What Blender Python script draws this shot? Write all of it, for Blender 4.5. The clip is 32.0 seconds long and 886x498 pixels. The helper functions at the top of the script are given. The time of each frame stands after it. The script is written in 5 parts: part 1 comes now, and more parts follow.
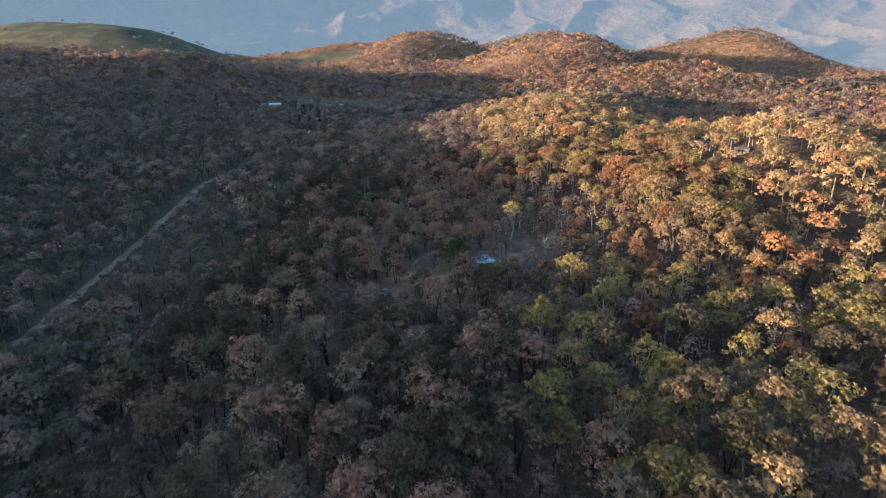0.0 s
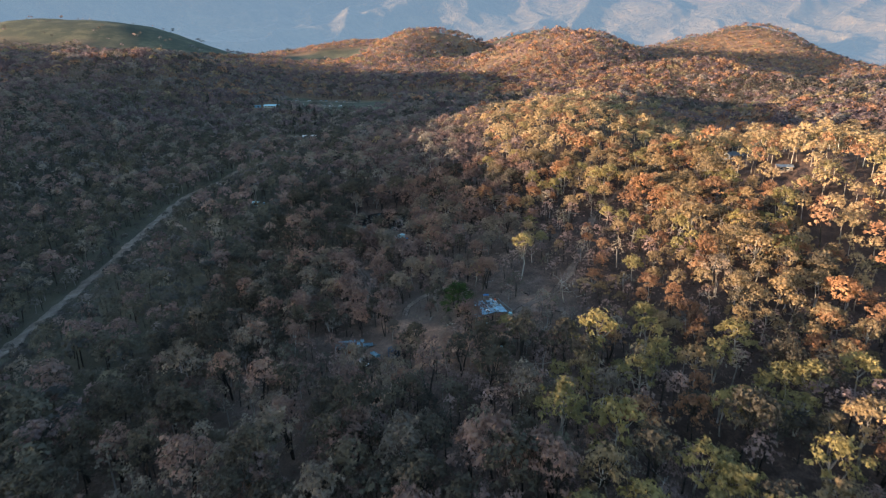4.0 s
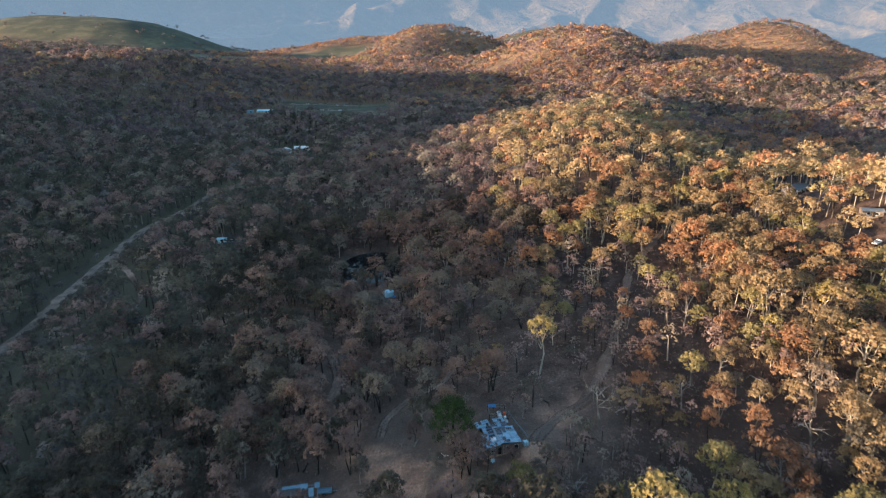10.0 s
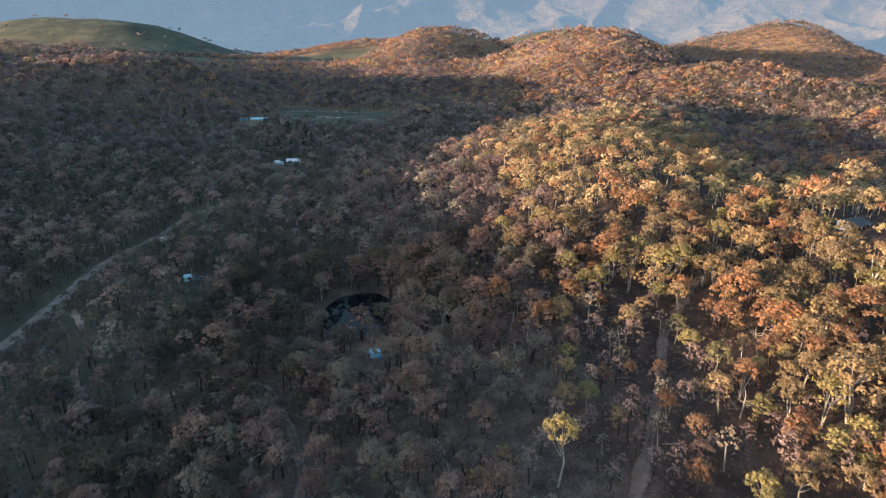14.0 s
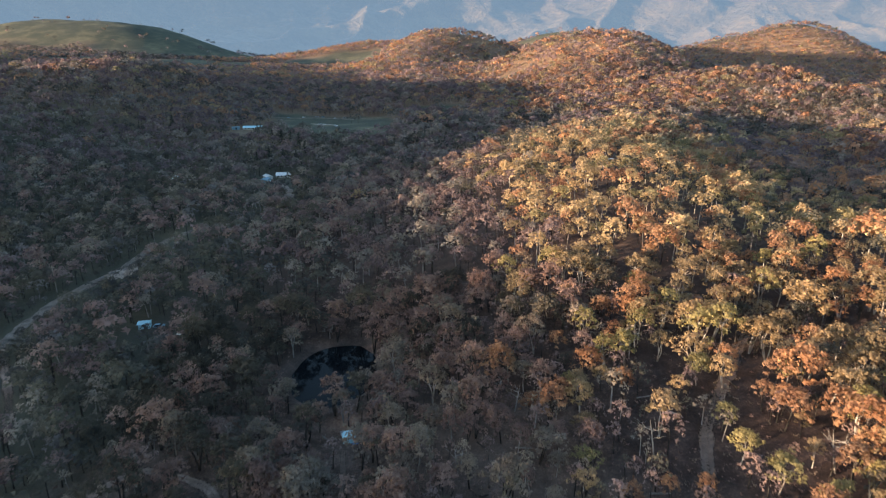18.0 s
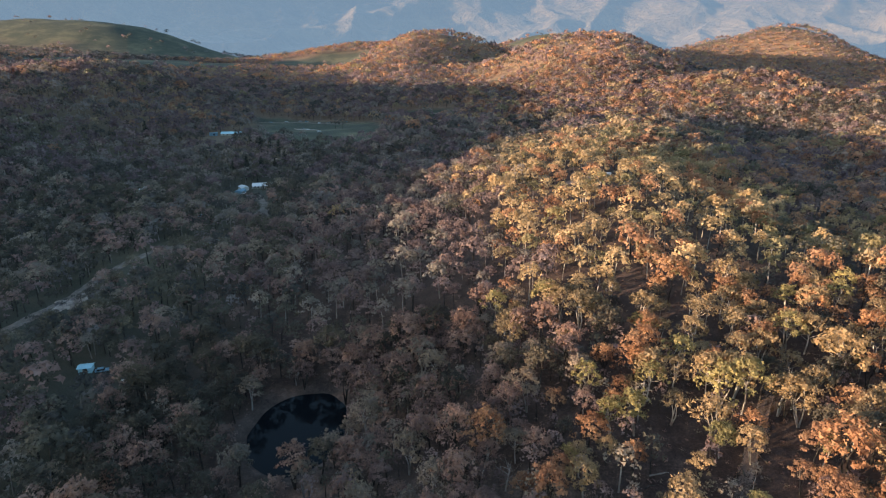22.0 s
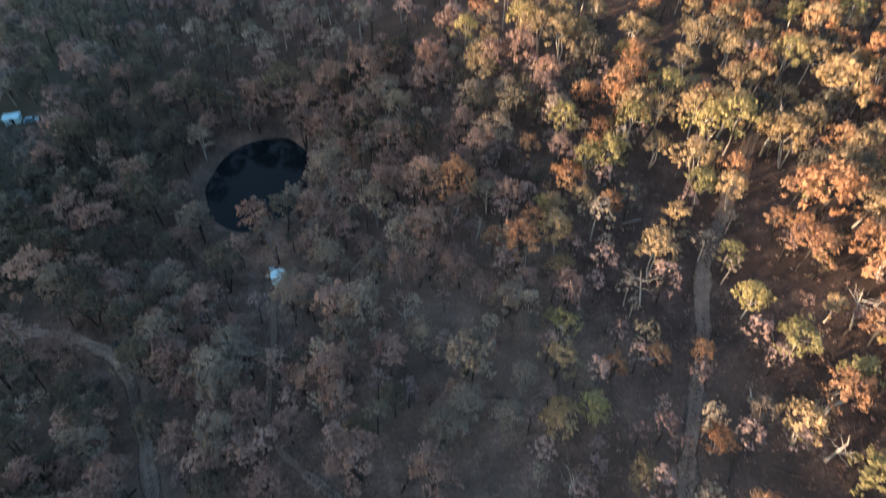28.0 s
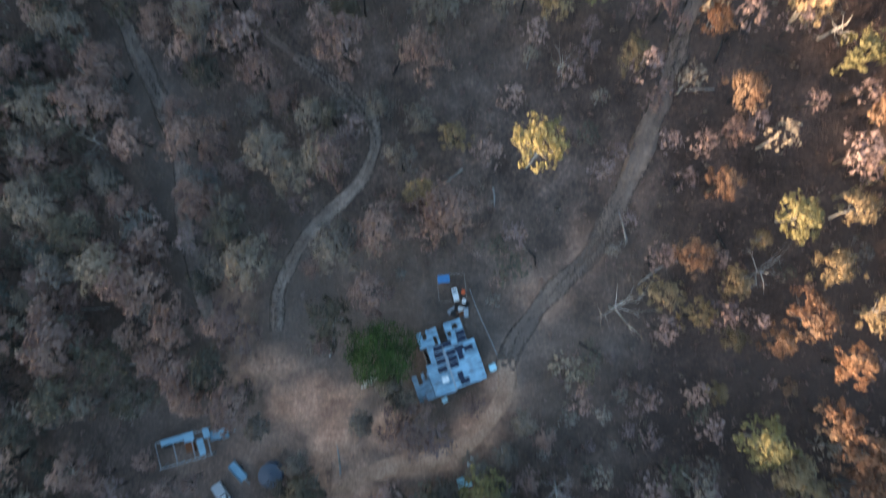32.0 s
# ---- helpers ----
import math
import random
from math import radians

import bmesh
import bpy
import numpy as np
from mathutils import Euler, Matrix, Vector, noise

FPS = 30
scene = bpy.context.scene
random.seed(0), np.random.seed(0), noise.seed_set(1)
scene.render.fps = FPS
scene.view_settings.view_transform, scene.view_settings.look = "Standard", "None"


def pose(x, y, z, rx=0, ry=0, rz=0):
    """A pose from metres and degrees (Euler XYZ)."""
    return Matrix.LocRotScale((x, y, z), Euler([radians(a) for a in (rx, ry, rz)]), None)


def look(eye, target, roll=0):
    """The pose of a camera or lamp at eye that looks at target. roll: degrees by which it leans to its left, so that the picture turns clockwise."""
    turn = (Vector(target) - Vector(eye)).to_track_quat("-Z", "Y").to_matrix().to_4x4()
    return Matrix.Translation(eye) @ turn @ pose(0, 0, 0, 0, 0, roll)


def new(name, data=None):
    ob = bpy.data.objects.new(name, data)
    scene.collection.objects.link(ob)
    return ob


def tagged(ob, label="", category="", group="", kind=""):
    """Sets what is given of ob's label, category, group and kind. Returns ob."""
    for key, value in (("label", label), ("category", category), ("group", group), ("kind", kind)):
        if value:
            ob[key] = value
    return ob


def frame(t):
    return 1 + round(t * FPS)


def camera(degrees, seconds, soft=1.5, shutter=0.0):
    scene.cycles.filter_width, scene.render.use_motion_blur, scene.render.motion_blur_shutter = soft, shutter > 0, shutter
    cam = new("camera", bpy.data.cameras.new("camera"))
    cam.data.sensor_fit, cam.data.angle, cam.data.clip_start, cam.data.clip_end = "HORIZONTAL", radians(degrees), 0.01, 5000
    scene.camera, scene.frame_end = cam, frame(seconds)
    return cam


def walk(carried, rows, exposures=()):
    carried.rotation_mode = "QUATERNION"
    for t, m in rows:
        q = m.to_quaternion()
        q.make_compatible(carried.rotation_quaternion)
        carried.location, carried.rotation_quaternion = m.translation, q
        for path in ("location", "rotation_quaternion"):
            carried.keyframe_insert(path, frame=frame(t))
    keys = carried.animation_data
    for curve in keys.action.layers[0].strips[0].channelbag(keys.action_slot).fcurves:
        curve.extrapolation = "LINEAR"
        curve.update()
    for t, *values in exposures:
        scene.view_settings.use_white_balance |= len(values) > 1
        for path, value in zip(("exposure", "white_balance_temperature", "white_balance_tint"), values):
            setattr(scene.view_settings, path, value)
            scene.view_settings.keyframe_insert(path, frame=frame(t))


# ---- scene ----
EXPOSURES = [(0, 2.53), (14, 2.53), (20, 2.5), (23.5, 2.42), (25, 2.64), (26, 2.75), (29, 3.05), (32, 3.18)]
# camera path: seconds, place, heading, pitch, roll
cam = camera(70.78, 32.0, 1.2, 1.0)
PATH = [
    (0, 0.0, -257.0, 76.6, 0.86, -17.96, 0.05),
    (1, 0.4, -245.6, 77.3, 0.98, -18.03, 0.04),
    (2, 0.8, -234.4, 78.2, 1.09, -18.12, 0.03),
    (3, 1.2, -223.2, 79.1, 1.21, -18.21, -0.01),
    (3.5, 1.4, -217.7, 79.5, 1.27, -18.27, -0.03),
    (5.5, 2.5, -195.1, 81.2, 1.56, -18.43, -0.06),
    (7, 3.6, -178.6, 82.8, 1.81, -18.56, -0.06),
    (8, 4.2, -167.7, 83.9, 1.97, -18.65, -0.08),
    (9, 4.7, -157.0, 84.9, 2.14, -18.68, -0.09),
    (10, 5.1, -146.0, 85.8, 2.29, -18.72, -0.09),
    (11, 5.5, -134.5, 86.5, 2.45, -18.71, -0.11),
    (12, 5.9, -123.4, 87.4, 2.61, -18.70, -0.16),
    (13, 6.3, -112.5, 88.3, 2.74, -18.67, -0.17),
    (14, 6.7, -101.7, 89.2, 2.87, -18.63, -0.17),
    (14.5, 6.9, -96.4, 89.6, 2.92, -18.63, -0.17),
    (16.5, 8.8, -75.4, 91.5, 3.27, -18.59, -0.25),
    (17.5, 9.2, -64.3, 92.3, 3.42, -18.58, -0.24),
    (18.5, 9.6, -53.1, 93.1, 3.53, -18.54, -0.18),
    (19.5, 10.2, -43.3, 93.7, 3.62, -18.53, -0.17),
    (20, 10.5, -39.3, 94.0, 3.55, -18.52, -0.13),
    (20.5, 10.6, -35.9, 94.3, 3.38, -18.51, -0.10),
    (21, 10.6, -32.9, 94.5, 3.13, -18.51, -0.06),
    (21.5, 10.7, -30.7, 94.7, 2.84, -18.49, 0.01),
    (22, 10.8, -28.9, 94.8, 2.54, -18.50, 0.02),
    (22.5, 10.7, -27.4, 94.9, 2.23, -18.49, -0.03),
    (23, 10.8, -25.9, 95.1, 1.92, -18.50, -0.09),
    (23.5, 10.8, -24.4, 95.1, 1.63, -18.48, -0.13),
    (24, 10.8, -22.9, 95.1, 1.34, -19.73, -0.16),
    (24.5, 10.9, -21.5, 95.1, 1.07, -24.32, -0.13),
    (25, 11.0, -19.9, 95.1, 0.80, -28.30, -0.07),
    (25.5, 11.1, -18.4, 95.2, 0.55, -30.30, -0.09),
    (27.5, 11.2, -12.5, 95.0, -0.41, -40.47, -0.11),
    (28, 11.4, -10.9, 95.2, -0.57, -44.86, -0.12),
    (28.5, 11.5, -9.3, 95.3, -0.73, -49.45, -0.14),
    (29, 11.6, -7.8, 95.5, -0.84, -54.02, -0.09),
    (29.5, 11.7, -6.6, 95.7, -1.04, -58.84, 0.02),
    (30, 11.7, -5.9, 95.9, -1.24, -63.93, 0.15),
    (30.5, 11.8, -5.4, 96.1, -1.51, -69.05, 0.23),
    (31, 11.8, -5.1, 96.2, -1.80, -74.30, 0.29),
    (31.5, 12.0, -5.0, 96.3, -1.99, -79.57, 0.33),
    (32, 12.1, -5.0, 96.4, -2.06, -84.90, 0.38),
]
walk(cam, [(t, pose(x, y, z, 90 + pitch, 0, yaw) @ pose(0, 0, 0, 0, 0, roll)) for t, x, y, z, yaw, pitch, roll in PATH], EXPOSURES)
SKY_STRENGTH, SUN_STRENGTH, SUN_COLOR = 0.136, 3.4, (1.0, 0.71, 0.47)
RIDGE_TOP = (63.0, 66.0, 73.6, 78.6, 76.0, 87.4, 88.8, 94.5, 117.0, 120.0, 122.0, 122.0, 124.0, 119.0, 136.0, 150.0)   # crest heights of the unseen shading ridge from south to north, fitted to its shadow's edge
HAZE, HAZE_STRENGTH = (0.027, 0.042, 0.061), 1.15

# ---- light ----
SUN_EL, SUN_AZ = 4.8, 25.0          # the low sun stands behind and to the west; light travels towards AZ from +x
world = bpy.data.worlds.new("sky")
scene.world = world
world.use_nodes = True
wn = world.node_tree.nodes
sky = wn.new("ShaderNodeTexSky")
sky.sky_type, sky.sun_disc = "NISHITA", False
sky.sun_elevation = radians(SUN_EL)
sky.sun_rotation = radians(270 - SUN_AZ)
sky.ozone_density, sky.air_density, sky.dust_density = 1.85, 1.0, 1.1
wn["Background"].inputs["Strength"].default_value = SKY_STRENGTH
world.node_tree.links.new(sky.outputs["Color"], wn["Background"].inputs["Color"])
sun_data = bpy.data.lights.new("sun", "SUN")
sun_data.energy, sun_data.angle, sun_data.color = SUN_STRENGTH, radians(0.55), SUN_COLOR
sun = new("sun", sun_data)
to_sun = Vector((-math.cos(radians(SUN_AZ)) * math.cos(radians(SUN_EL)), -math.sin(radians(SUN_AZ)) * math.cos(radians(SUN_EL)), math.sin(radians(SUN_EL))))
sun.matrix_world = look(to_sun * 500, (0, 0, 0))


# ---- materials ----
def material(name, rough=0.9, metal=0.0):
    m = bpy.data.materials.new(name)
    m.use_nodes = True
    b = m.node_tree.nodes["Principled BSDF"]
    b.inputs["Roughness"].default_value, b.inputs["Metallic"].default_value = rough, metal
    b.inputs["Specular IOR Level"].default_value = 0.25
    return m, m.node_tree.nodes, m.node_tree.links, b


def noise_node(nodes, links, scale, detail=4.0, coord=None, rough=0.55):
    n = nodes.new("ShaderNodeTexNoise")
    n.inputs["Scale"].default_value, n.inputs["Detail"].default_value, n.inputs["Roughness"].default_value = scale, detail, rough
    if coord is not None:
        links.new(coord, n.inputs["Vector"])
    return n


def ramp_node(nodes, links, source, stops):
    r = nodes.new("ShaderNodeValToRGB")
    while len(r.color_ramp.elements) < len(stops):
        r.color_ramp.elements.new(0.5)
    for e, (at, col) in zip(r.color_ramp.elements, stops):
        e.position, e.color = at, (*col, 1)
    links.new(source, r.inputs["Fac"])
    return r


def mix_node(nodes, links, fac, a, b, blend="MIX"):
    n = nodes.new("ShaderNodeMix")
    n.data_type, n.blend_type = "RGBA", blend
    for sock, v in ((n.inputs[0], fac), (n.inputs[6], a), (n.inputs[7], b)):
        if isinstance(v, (int, float)):
            sock.default_value = v
        elif isinstance(v, tuple):
            sock.default_value = (*v, 1)
        else:
            links.new(v, sock)
    return n.outputs[2]


def bump_on(nodes, links, bsdf, height, strength, distance):
    b = nodes.new("ShaderNodeBump")
    b.inputs["Strength"].default_value, b.inputs["Distance"].default_value = strength, distance
    links.new(height, b.inputs["Height"])
    links.new(b.outputs["Normal"], bsdf.inputs["Normal"])


def plain(name, color, rough=0.7, metal=0.0, vary=0.25, scale=1.5):
    """Paint, metal or cloth with two scales of wear."""
    m, nodes, links, b = material(name, rough, metal)
    geo = nodes.new("ShaderNodeNewGeometry")
    big = noise_node(nodes, links, scale, 5, geo.outputs["Position"])
    fine = noise_node(nodes, links, scale * 9, 3, geo.outputs["Position"])
    dark = tuple(c * (1 - vary) for c in color)
    lite = tuple(min(1, c * (1 + vary * 0.5)) for c in color)
    c1 = mix_node(nodes, links, big.outputs["Fac"], dark, lite)
    r = ramp_node(nodes, links, fine.outputs["Fac"], [(0.3, (0.75, 0.74, 0.72)), (0.6, (1, 1, 1))])
    links.new(mix_node(nodes, links, 0.6, c1, r.outputs["Color"], "MULTIPLY"), b.inputs["Base Color"])
    bump_on(nodes, links, b, fine.outputs["Fac"], 0.2, 0.03)
    return m


def leaf_material(name, dark, mid, light, clump=0.14, spread=1.0, through_leaf=0.42):
    """Foliage: one hue per tree, one shade per leaf spray, light passes through."""
    m, nodes, links, b = material(name, 0.75)
    geo = nodes.new("ShaderNodeNewGeometry")
    n = noise_node(nodes, links, clump, 2, geo.outputs["Position"])
    r = ramp_node(nodes, links, n.outputs["Fac"], [(0.34, dark), (0.5, mid), (0.66, light)])
    info = nodes.new("ShaderNodeObjectInfo")
    o = ramp_node(nodes, links, info.outputs["Random"], [(0.0, (0.78, 0.8, 0.83)), (0.5, (1, 1, 1)), (1.0, (1.14, 1.09, 1.0))])
    i = ramp_node(nodes, links, geo.outputs["Random Per Island"], [(0.0, tuple(1 - spread * (1 - v) for v in (0.74, 0.75, 0.78))), (0.6, (1, 1, 1)), (1.0, tuple(1 + spread * (v - 1) for v in (1.2, 1.16, 1.08)))])
    c = mix_node(nodes, links, 1.0, r.outputs["Color"], o.outputs["Color"], "MULTIPLY")
    tone = nodes.new("ShaderNodeAttribute")
    tone.attribute_name = "tone"
    own_tone = nodes.new("ShaderNodeMath")
    own_tone.operation, own_tone.inputs[1].default_value = "ADD", 0.5
    links.new(tone.outputs["Fac"], own_tone.inputs[0])
    per_tree = ramp_node(nodes, links, own_tone.outputs[0], [(0.0, (0.68, 0.7, 0.74)), (0.5, (1, 1, 1)), (1.0, (1.3, 1.22, 1.1))])
    c = mix_node(nodes, links, 1.0, c, per_tree.outputs["Color"], "MULTIPLY")
    c = mix_node(nodes, links, 1.0, c, i.outputs["Color"], "MULTIPLY")
    links.new(c, b.inputs["Base Color"])
    t = nodes.new("ShaderNodeBsdfTranslucent")
    links.new(c, t.inputs["Color"])
    mx = nodes.new("ShaderNodeMixShader")
    mx.inputs[0].default_value = through_leaf
    links.new(b.outputs[0], mx.inputs[1])
    links.new(t.outputs[0], mx.inputs[2])
    links.new(mx.outputs[0], nodes["Material Output"].inputs["Surface"])
    return m


LEAF_TONES = {
    "rust": ("scorched", (0.205, 0.108, 0.068), (0.295, 0.166, 0.102), (0.365, 0.23, 0.143)),
    "olive": ("olive", (0.2, 0.152, 0.0894), (0.31, 0.231, 0.133), (0.41, 0.301, 0.177)),
    "yellow": ("yellow_green", (0.172, 0.146, 0.078), (0.264, 0.22, 0.116), (0.355, 0.29, 0.155)),
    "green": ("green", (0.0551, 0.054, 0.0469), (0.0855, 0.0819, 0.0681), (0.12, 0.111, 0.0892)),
    "mauve": ("browned", (0.157, 0.108, 0.1), (0.218, 0.152, 0.138), (0.285, 0.204, 0.186)),
    "grey": ("grey_green", (0.134, 0.118, 0.104), (0.188, 0.165, 0.144), (0.247, 0.214, 0.186)),
}
NEAR_TONE = {"rust": (0.93, 0.93, 0.93), "olive": (0.9, 0.88, 0.88), "yellow": (0.84, 0.89, 0.82), "green": (1.1, 1.0, 0.92), "mauve": (1.08, 1.01, 0.95), "grey": (1.14, 1.05, 0.98)}
LEAF = {k: leaf_material(n + "_leaves", *[tuple(a * v for a, v in zip(NEAR_TONE[k], t_)) for t_ in tones], spread=0.5) for k, (n, *tones) in LEAF_TONES.items()}
# mid and far copies lightened, the far bluer: distance haze put into leaf colour
MID_HAZE_LEAF = {k: leaf_material(n + "_hazed_leaf_masses", *[tuple(1.26 * v for v in t_) for t_ in tones], spread=0.4, through_leaf=0.46) for k, (n, *tones) in LEAF_TONES.items()}
FAR_HAZE_LEAF = {k: leaf_material("far_" + n + "_leaves", *[(1.08 * t_[0], 1.1 * t_[1], 1.24 * t_[2]) for t_ in tones], spread=0.25, through_leaf=0.5) for k, (n, *tones) in LEAF_TONES.items()}
lush_leaf = leaf_material("lush_leaves", (0.02, 0.038, 0.012), (0.036, 0.066, 0.018), (0.066, 0.115, 0.03), 0.4)
pine_leaf = leaf_material("pine_needles", (0.014, 0.022, 0.017), (0.024, 0.036, 0.026), (0.04, 0.055, 0.038), 0.4)


def bark_material(name, a, b_, c):
    m, nodes, links, b = material(name, 0.9)
    geo = nodes.new("ShaderNodeNewGeometry")
    n = noise_node(nodes, links, 0.3, 5, geo.outputs["Position"])
    f = noise_node(nodes, links, 4.0, 3, geo.outputs["Position"])
    r = ramp_node(nodes, links, n.outputs["Fac"], [(0.3, a), (0.5, b_), (0.68, c)])
    links.new(mix_node(nodes, links, 0.4, r.outputs["Color"], f.outputs["Color"], "MULTIPLY"), b.inputs["Base Color"])
    bump_on(nodes, links, b, f.outputs["Fac"], 0.5, 0.08)
    return m


bark_dark = bark_material("charred_bark", (0.012, 0.011, 0.011), (0.035, 0.03, 0.027), (0.11, 0.095, 0.08))
bark_pale = bark_material("pale_gum_bark", (0.14, 0.12, 0.1), (0.34, 0.3, 0.26), (0.56, 0.51, 0.45))
bark_grey = bark_material("grey_dead_wood", (0.16, 0.14, 0.125), (0.29, 0.26, 0.235), (0.42, 0.38, 0.345))


def ground_material():
    """Burnt forest floor: charred earth, ash, leaf litter and dry tufts; grass on the open fields far off and, mixed
    in, along the western valley.
    """
    m, nodes, links, b = material("burnt_forest_floor", 0.97)
    geo = nodes.new("ShaderNodeNewGeometry")
    pos = geo.outputs["Position"]
    big = noise_node(nodes, links, 0.018, 5, pos)
    mid = noise_node(nodes, links, 0.16, 6, pos, 0.65)
    fine = noise_node(nodes, links, 1.7, 5, pos, 0.7)
    soil = ramp_node(nodes, links, mid.outputs["Fac"], [(0.32, (0.056, 0.039, 0.032)), (0.5, (0.11, 0.078, 0.064)), (0.66, (0.187, 0.133, 0.109))])
    litter = ramp_node(nodes, links, fine.outputs["Fac"], [(0.35, (0.55, 0.55, 0.57)), (0.55, (1.0, 0.98, 0.96)), (0.72, (1.9, 1.7, 1.5))])
    c = mix_node(nodes, links, 1.0, soil.outputs["Color"], litter.outputs["Color"], "MULTIPLY")
    patch = ramp_node(nodes, links, big.outputs["Fac"], [(0.42, (0, 0, 0)), (0.62, (1, 1, 1))])
    c = mix_node(nodes, links, patch.outputs["Color"], c, mix_node(nodes, links, 0.55, c, (0.15, 0.115, 0.094)))
    # darkens the floor east and north: burnt earth together with shade put into colour
    char_shade = nodes.new("ShaderNodeAttribute")
    char_shade.attribute_name = "char_shade"
    c = mix_node(nodes, links, char_shade.outputs["Fac"], c, mix_node(nodes, links, 1.0, c, (0.58, 0.545, 0.55), "MULTIPLY"))
    # fallen brown leaves under the far woods
    shed = nodes.new("ShaderNodeAttribute")
    shed.attribute_name = "litter"
    fallen = ramp_node(nodes, links, mid.outputs["Fac"], [(0.3, (0.17, 0.11, 0.075)), (0.7, (0.27, 0.18, 0.12))])
    c = mix_node(nodes, links, shed.outputs["Fac"], c, fallen.outputs["Color"])
    # grass colour by attribute: the open fields, and the wooded western valley floor
    at = nodes.new("ShaderNodeAttribute")
    at.attribute_name = "pasture"
    wide = noise_node(nodes, links, 0.012, 7, pos, 0.65)
    grass = ramp_node(nodes, links, wide.outputs["Fac"], [(0.3, (0.034, 0.042, 0.034)), (0.5, (0.06, 0.066, 0.046)), (0.7, (0.14, 0.128, 0.078))])
    c = mix_node(nodes, links, at.outputs["Fac"], c, grass.outputs["Color"])
    bare = nodes.new("ShaderNodeAttribute")
    bare.attribute_name = "bare"
    earth = ramp_node(nodes, links, mid.outputs["Fac"], [(0.32, (0.25, 0.142, 0.098)), (0.5, (0.42, 0.246, 0.172)), (0.68, (0.56, 0.35, 0.25))])
    earth = mix_node(nodes, links, 0.7, earth.outputs["Color"], litter.outputs["Color"], "MULTIPLY")
    c = mix_node(nodes, links, bare.outputs["Fac"], c, earth)
    links.new(c, b.inputs["Base Color"])
    add = nodes.new("ShaderNodeMath")
    add.operation = "ADD"
    links.new(mid.outputs["Fac"], add.inputs[0])
    links.new(fine.outputs["Fac"], add.inputs[1])
    bump_on(nodes, links, b, add.outputs[0], 0.7, 0.5)
    return m


def dirt_material(name, a, b_, c, grown=False):
    m, nodes, links, b = material(name, 0.97)
    geo = nodes.new("ShaderNodeNewGeometry")
    n = noise_node(nodes, links, 0.22, 6, geo.outputs["Position"], 0.65)
    f = noise_node(nodes, links, 2.3, 4, geo.outputs["Position"], 0.7)
    r = ramp_node(nodes, links, n.outputs["Fac"], [(0.33, a), (0.5, b_), (0.66, c)])
    g = ramp_node(nodes, links, f.outputs["Fac"], [(0.35, (0.65, 0.65, 0.66)), (0.62, (1.1, 1.08, 1.05))])
    col = mix_node(nodes, links, 1.0, r.outputs["Color"], g.outputs["Color"], "MULTIPLY")
    if grown:
        # pale where the wheels run, littered between and beside them
        ruts = nodes.new("ShaderNodeAttribute")
        ruts.attribute_name = "worn"
        frayed = nodes.new("ShaderNodeMath")
        frayed.operation = "MULTIPLY_ADD"
        frayed.inputs[1].default_value, frayed.inputs[2].default_value = 1.3, -0.65
        links.new(n.outputs["Fac"], frayed.inputs[0])
        shown = nodes.new("ShaderNodeMath")
        shown.operation, shown.use_clamp = "ADD", True
        links.new(ruts.outputs["Fac"], shown.inputs[0])
        links.new(frayed.outputs[0], shown.inputs[1])
        verge = ramp_node(nodes, links, f.outputs["Fac"], [(0.35, (0.085, 0.06, 0.048)), (0.55, (0.13, 0.092, 0.073)), (0.72, (0.19, 0.135, 0.105))])
        col = mix_node(nodes, links, shown.outputs[0], verge.outputs["Color"], col)
        # forest litter drifted over the wheel marks
        w = noise_node(nodes, links, 0.09, 5, geo.outputs["Position"], 0.6)
        cover = ramp_node(nodes, links, w.outputs["Fac"], [(0.38, (0, 0, 0)), (0.62, (0.75, 0.75, 0.75))])
        col = mix_node(nodes, links, cover.outputs["Color"], col, (0.095, 0.074, 0.064))
        # the edges thin out into the forest floor
        edge = nodes.new("ShaderNodeMath")
        edge.operation = "MULTIPLY_ADD"
        edge.inputs[1].default_value, edge.inputs[2].default_value = 2.6, -1.25
        links.new(f.outputs["Fac"], edge.inputs[0])
        lies = nodes.new("ShaderNodeMath")
        lies.operation, lies.use_clamp = "MULTIPLY_ADD", True
        lies.inputs[1].default_value = 1.7
        links.new(ruts.outputs["Fac"], lies.inputs[0])
        links.new(edge.outputs[0], lies.inputs[2])
        clear = nodes.new("ShaderNodeBsdfTransparent")
        over = nodes.new("ShaderNodeMixShader")
        links.new(lies.outputs[0], over.inputs[0])
        links.new(clear.outputs[0], over.inputs[1])
        links.new(b.outputs[0], over.inputs[2])
        links.new(over.outputs[0], nodes["Material Output"].inputs["Surface"])
    links.new(col, b.inputs["Base Color"])
    bump_on(nodes, links, b, f.outputs["Fac"], 0.5, 0.12)
    return m


floor_mat = ground_material()
worn_dirt = dirt_material("trodden_track_dirt", (0.14, 0.098, 0.076), (0.21, 0.148, 0.115), (0.29, 0.205, 0.16), True)
road_dirt = dirt_material("pale_road_dirt", (0.13, 0.102, 0.085), (0.2, 0.163, 0.138), (0.28, 0.232, 0.197))
bright_dirt = dirt_material("pale_clay", (0.22, 0.18, 0.15), (0.34, 0.285, 0.245), (0.45, 0.385, 0.33))
track_dirt = dirt_material("brown_track_dirt", (0.21, 0.158, 0.128), (0.31, 0.235, 0.194), (0.41, 0.318, 0.265), True)
yard_dirt = dirt_material("pinkish_yard_dirt", (0.24, 0.14, 0.095), (0.37, 0.225, 0.155), (0.48, 0.31, 0.22))


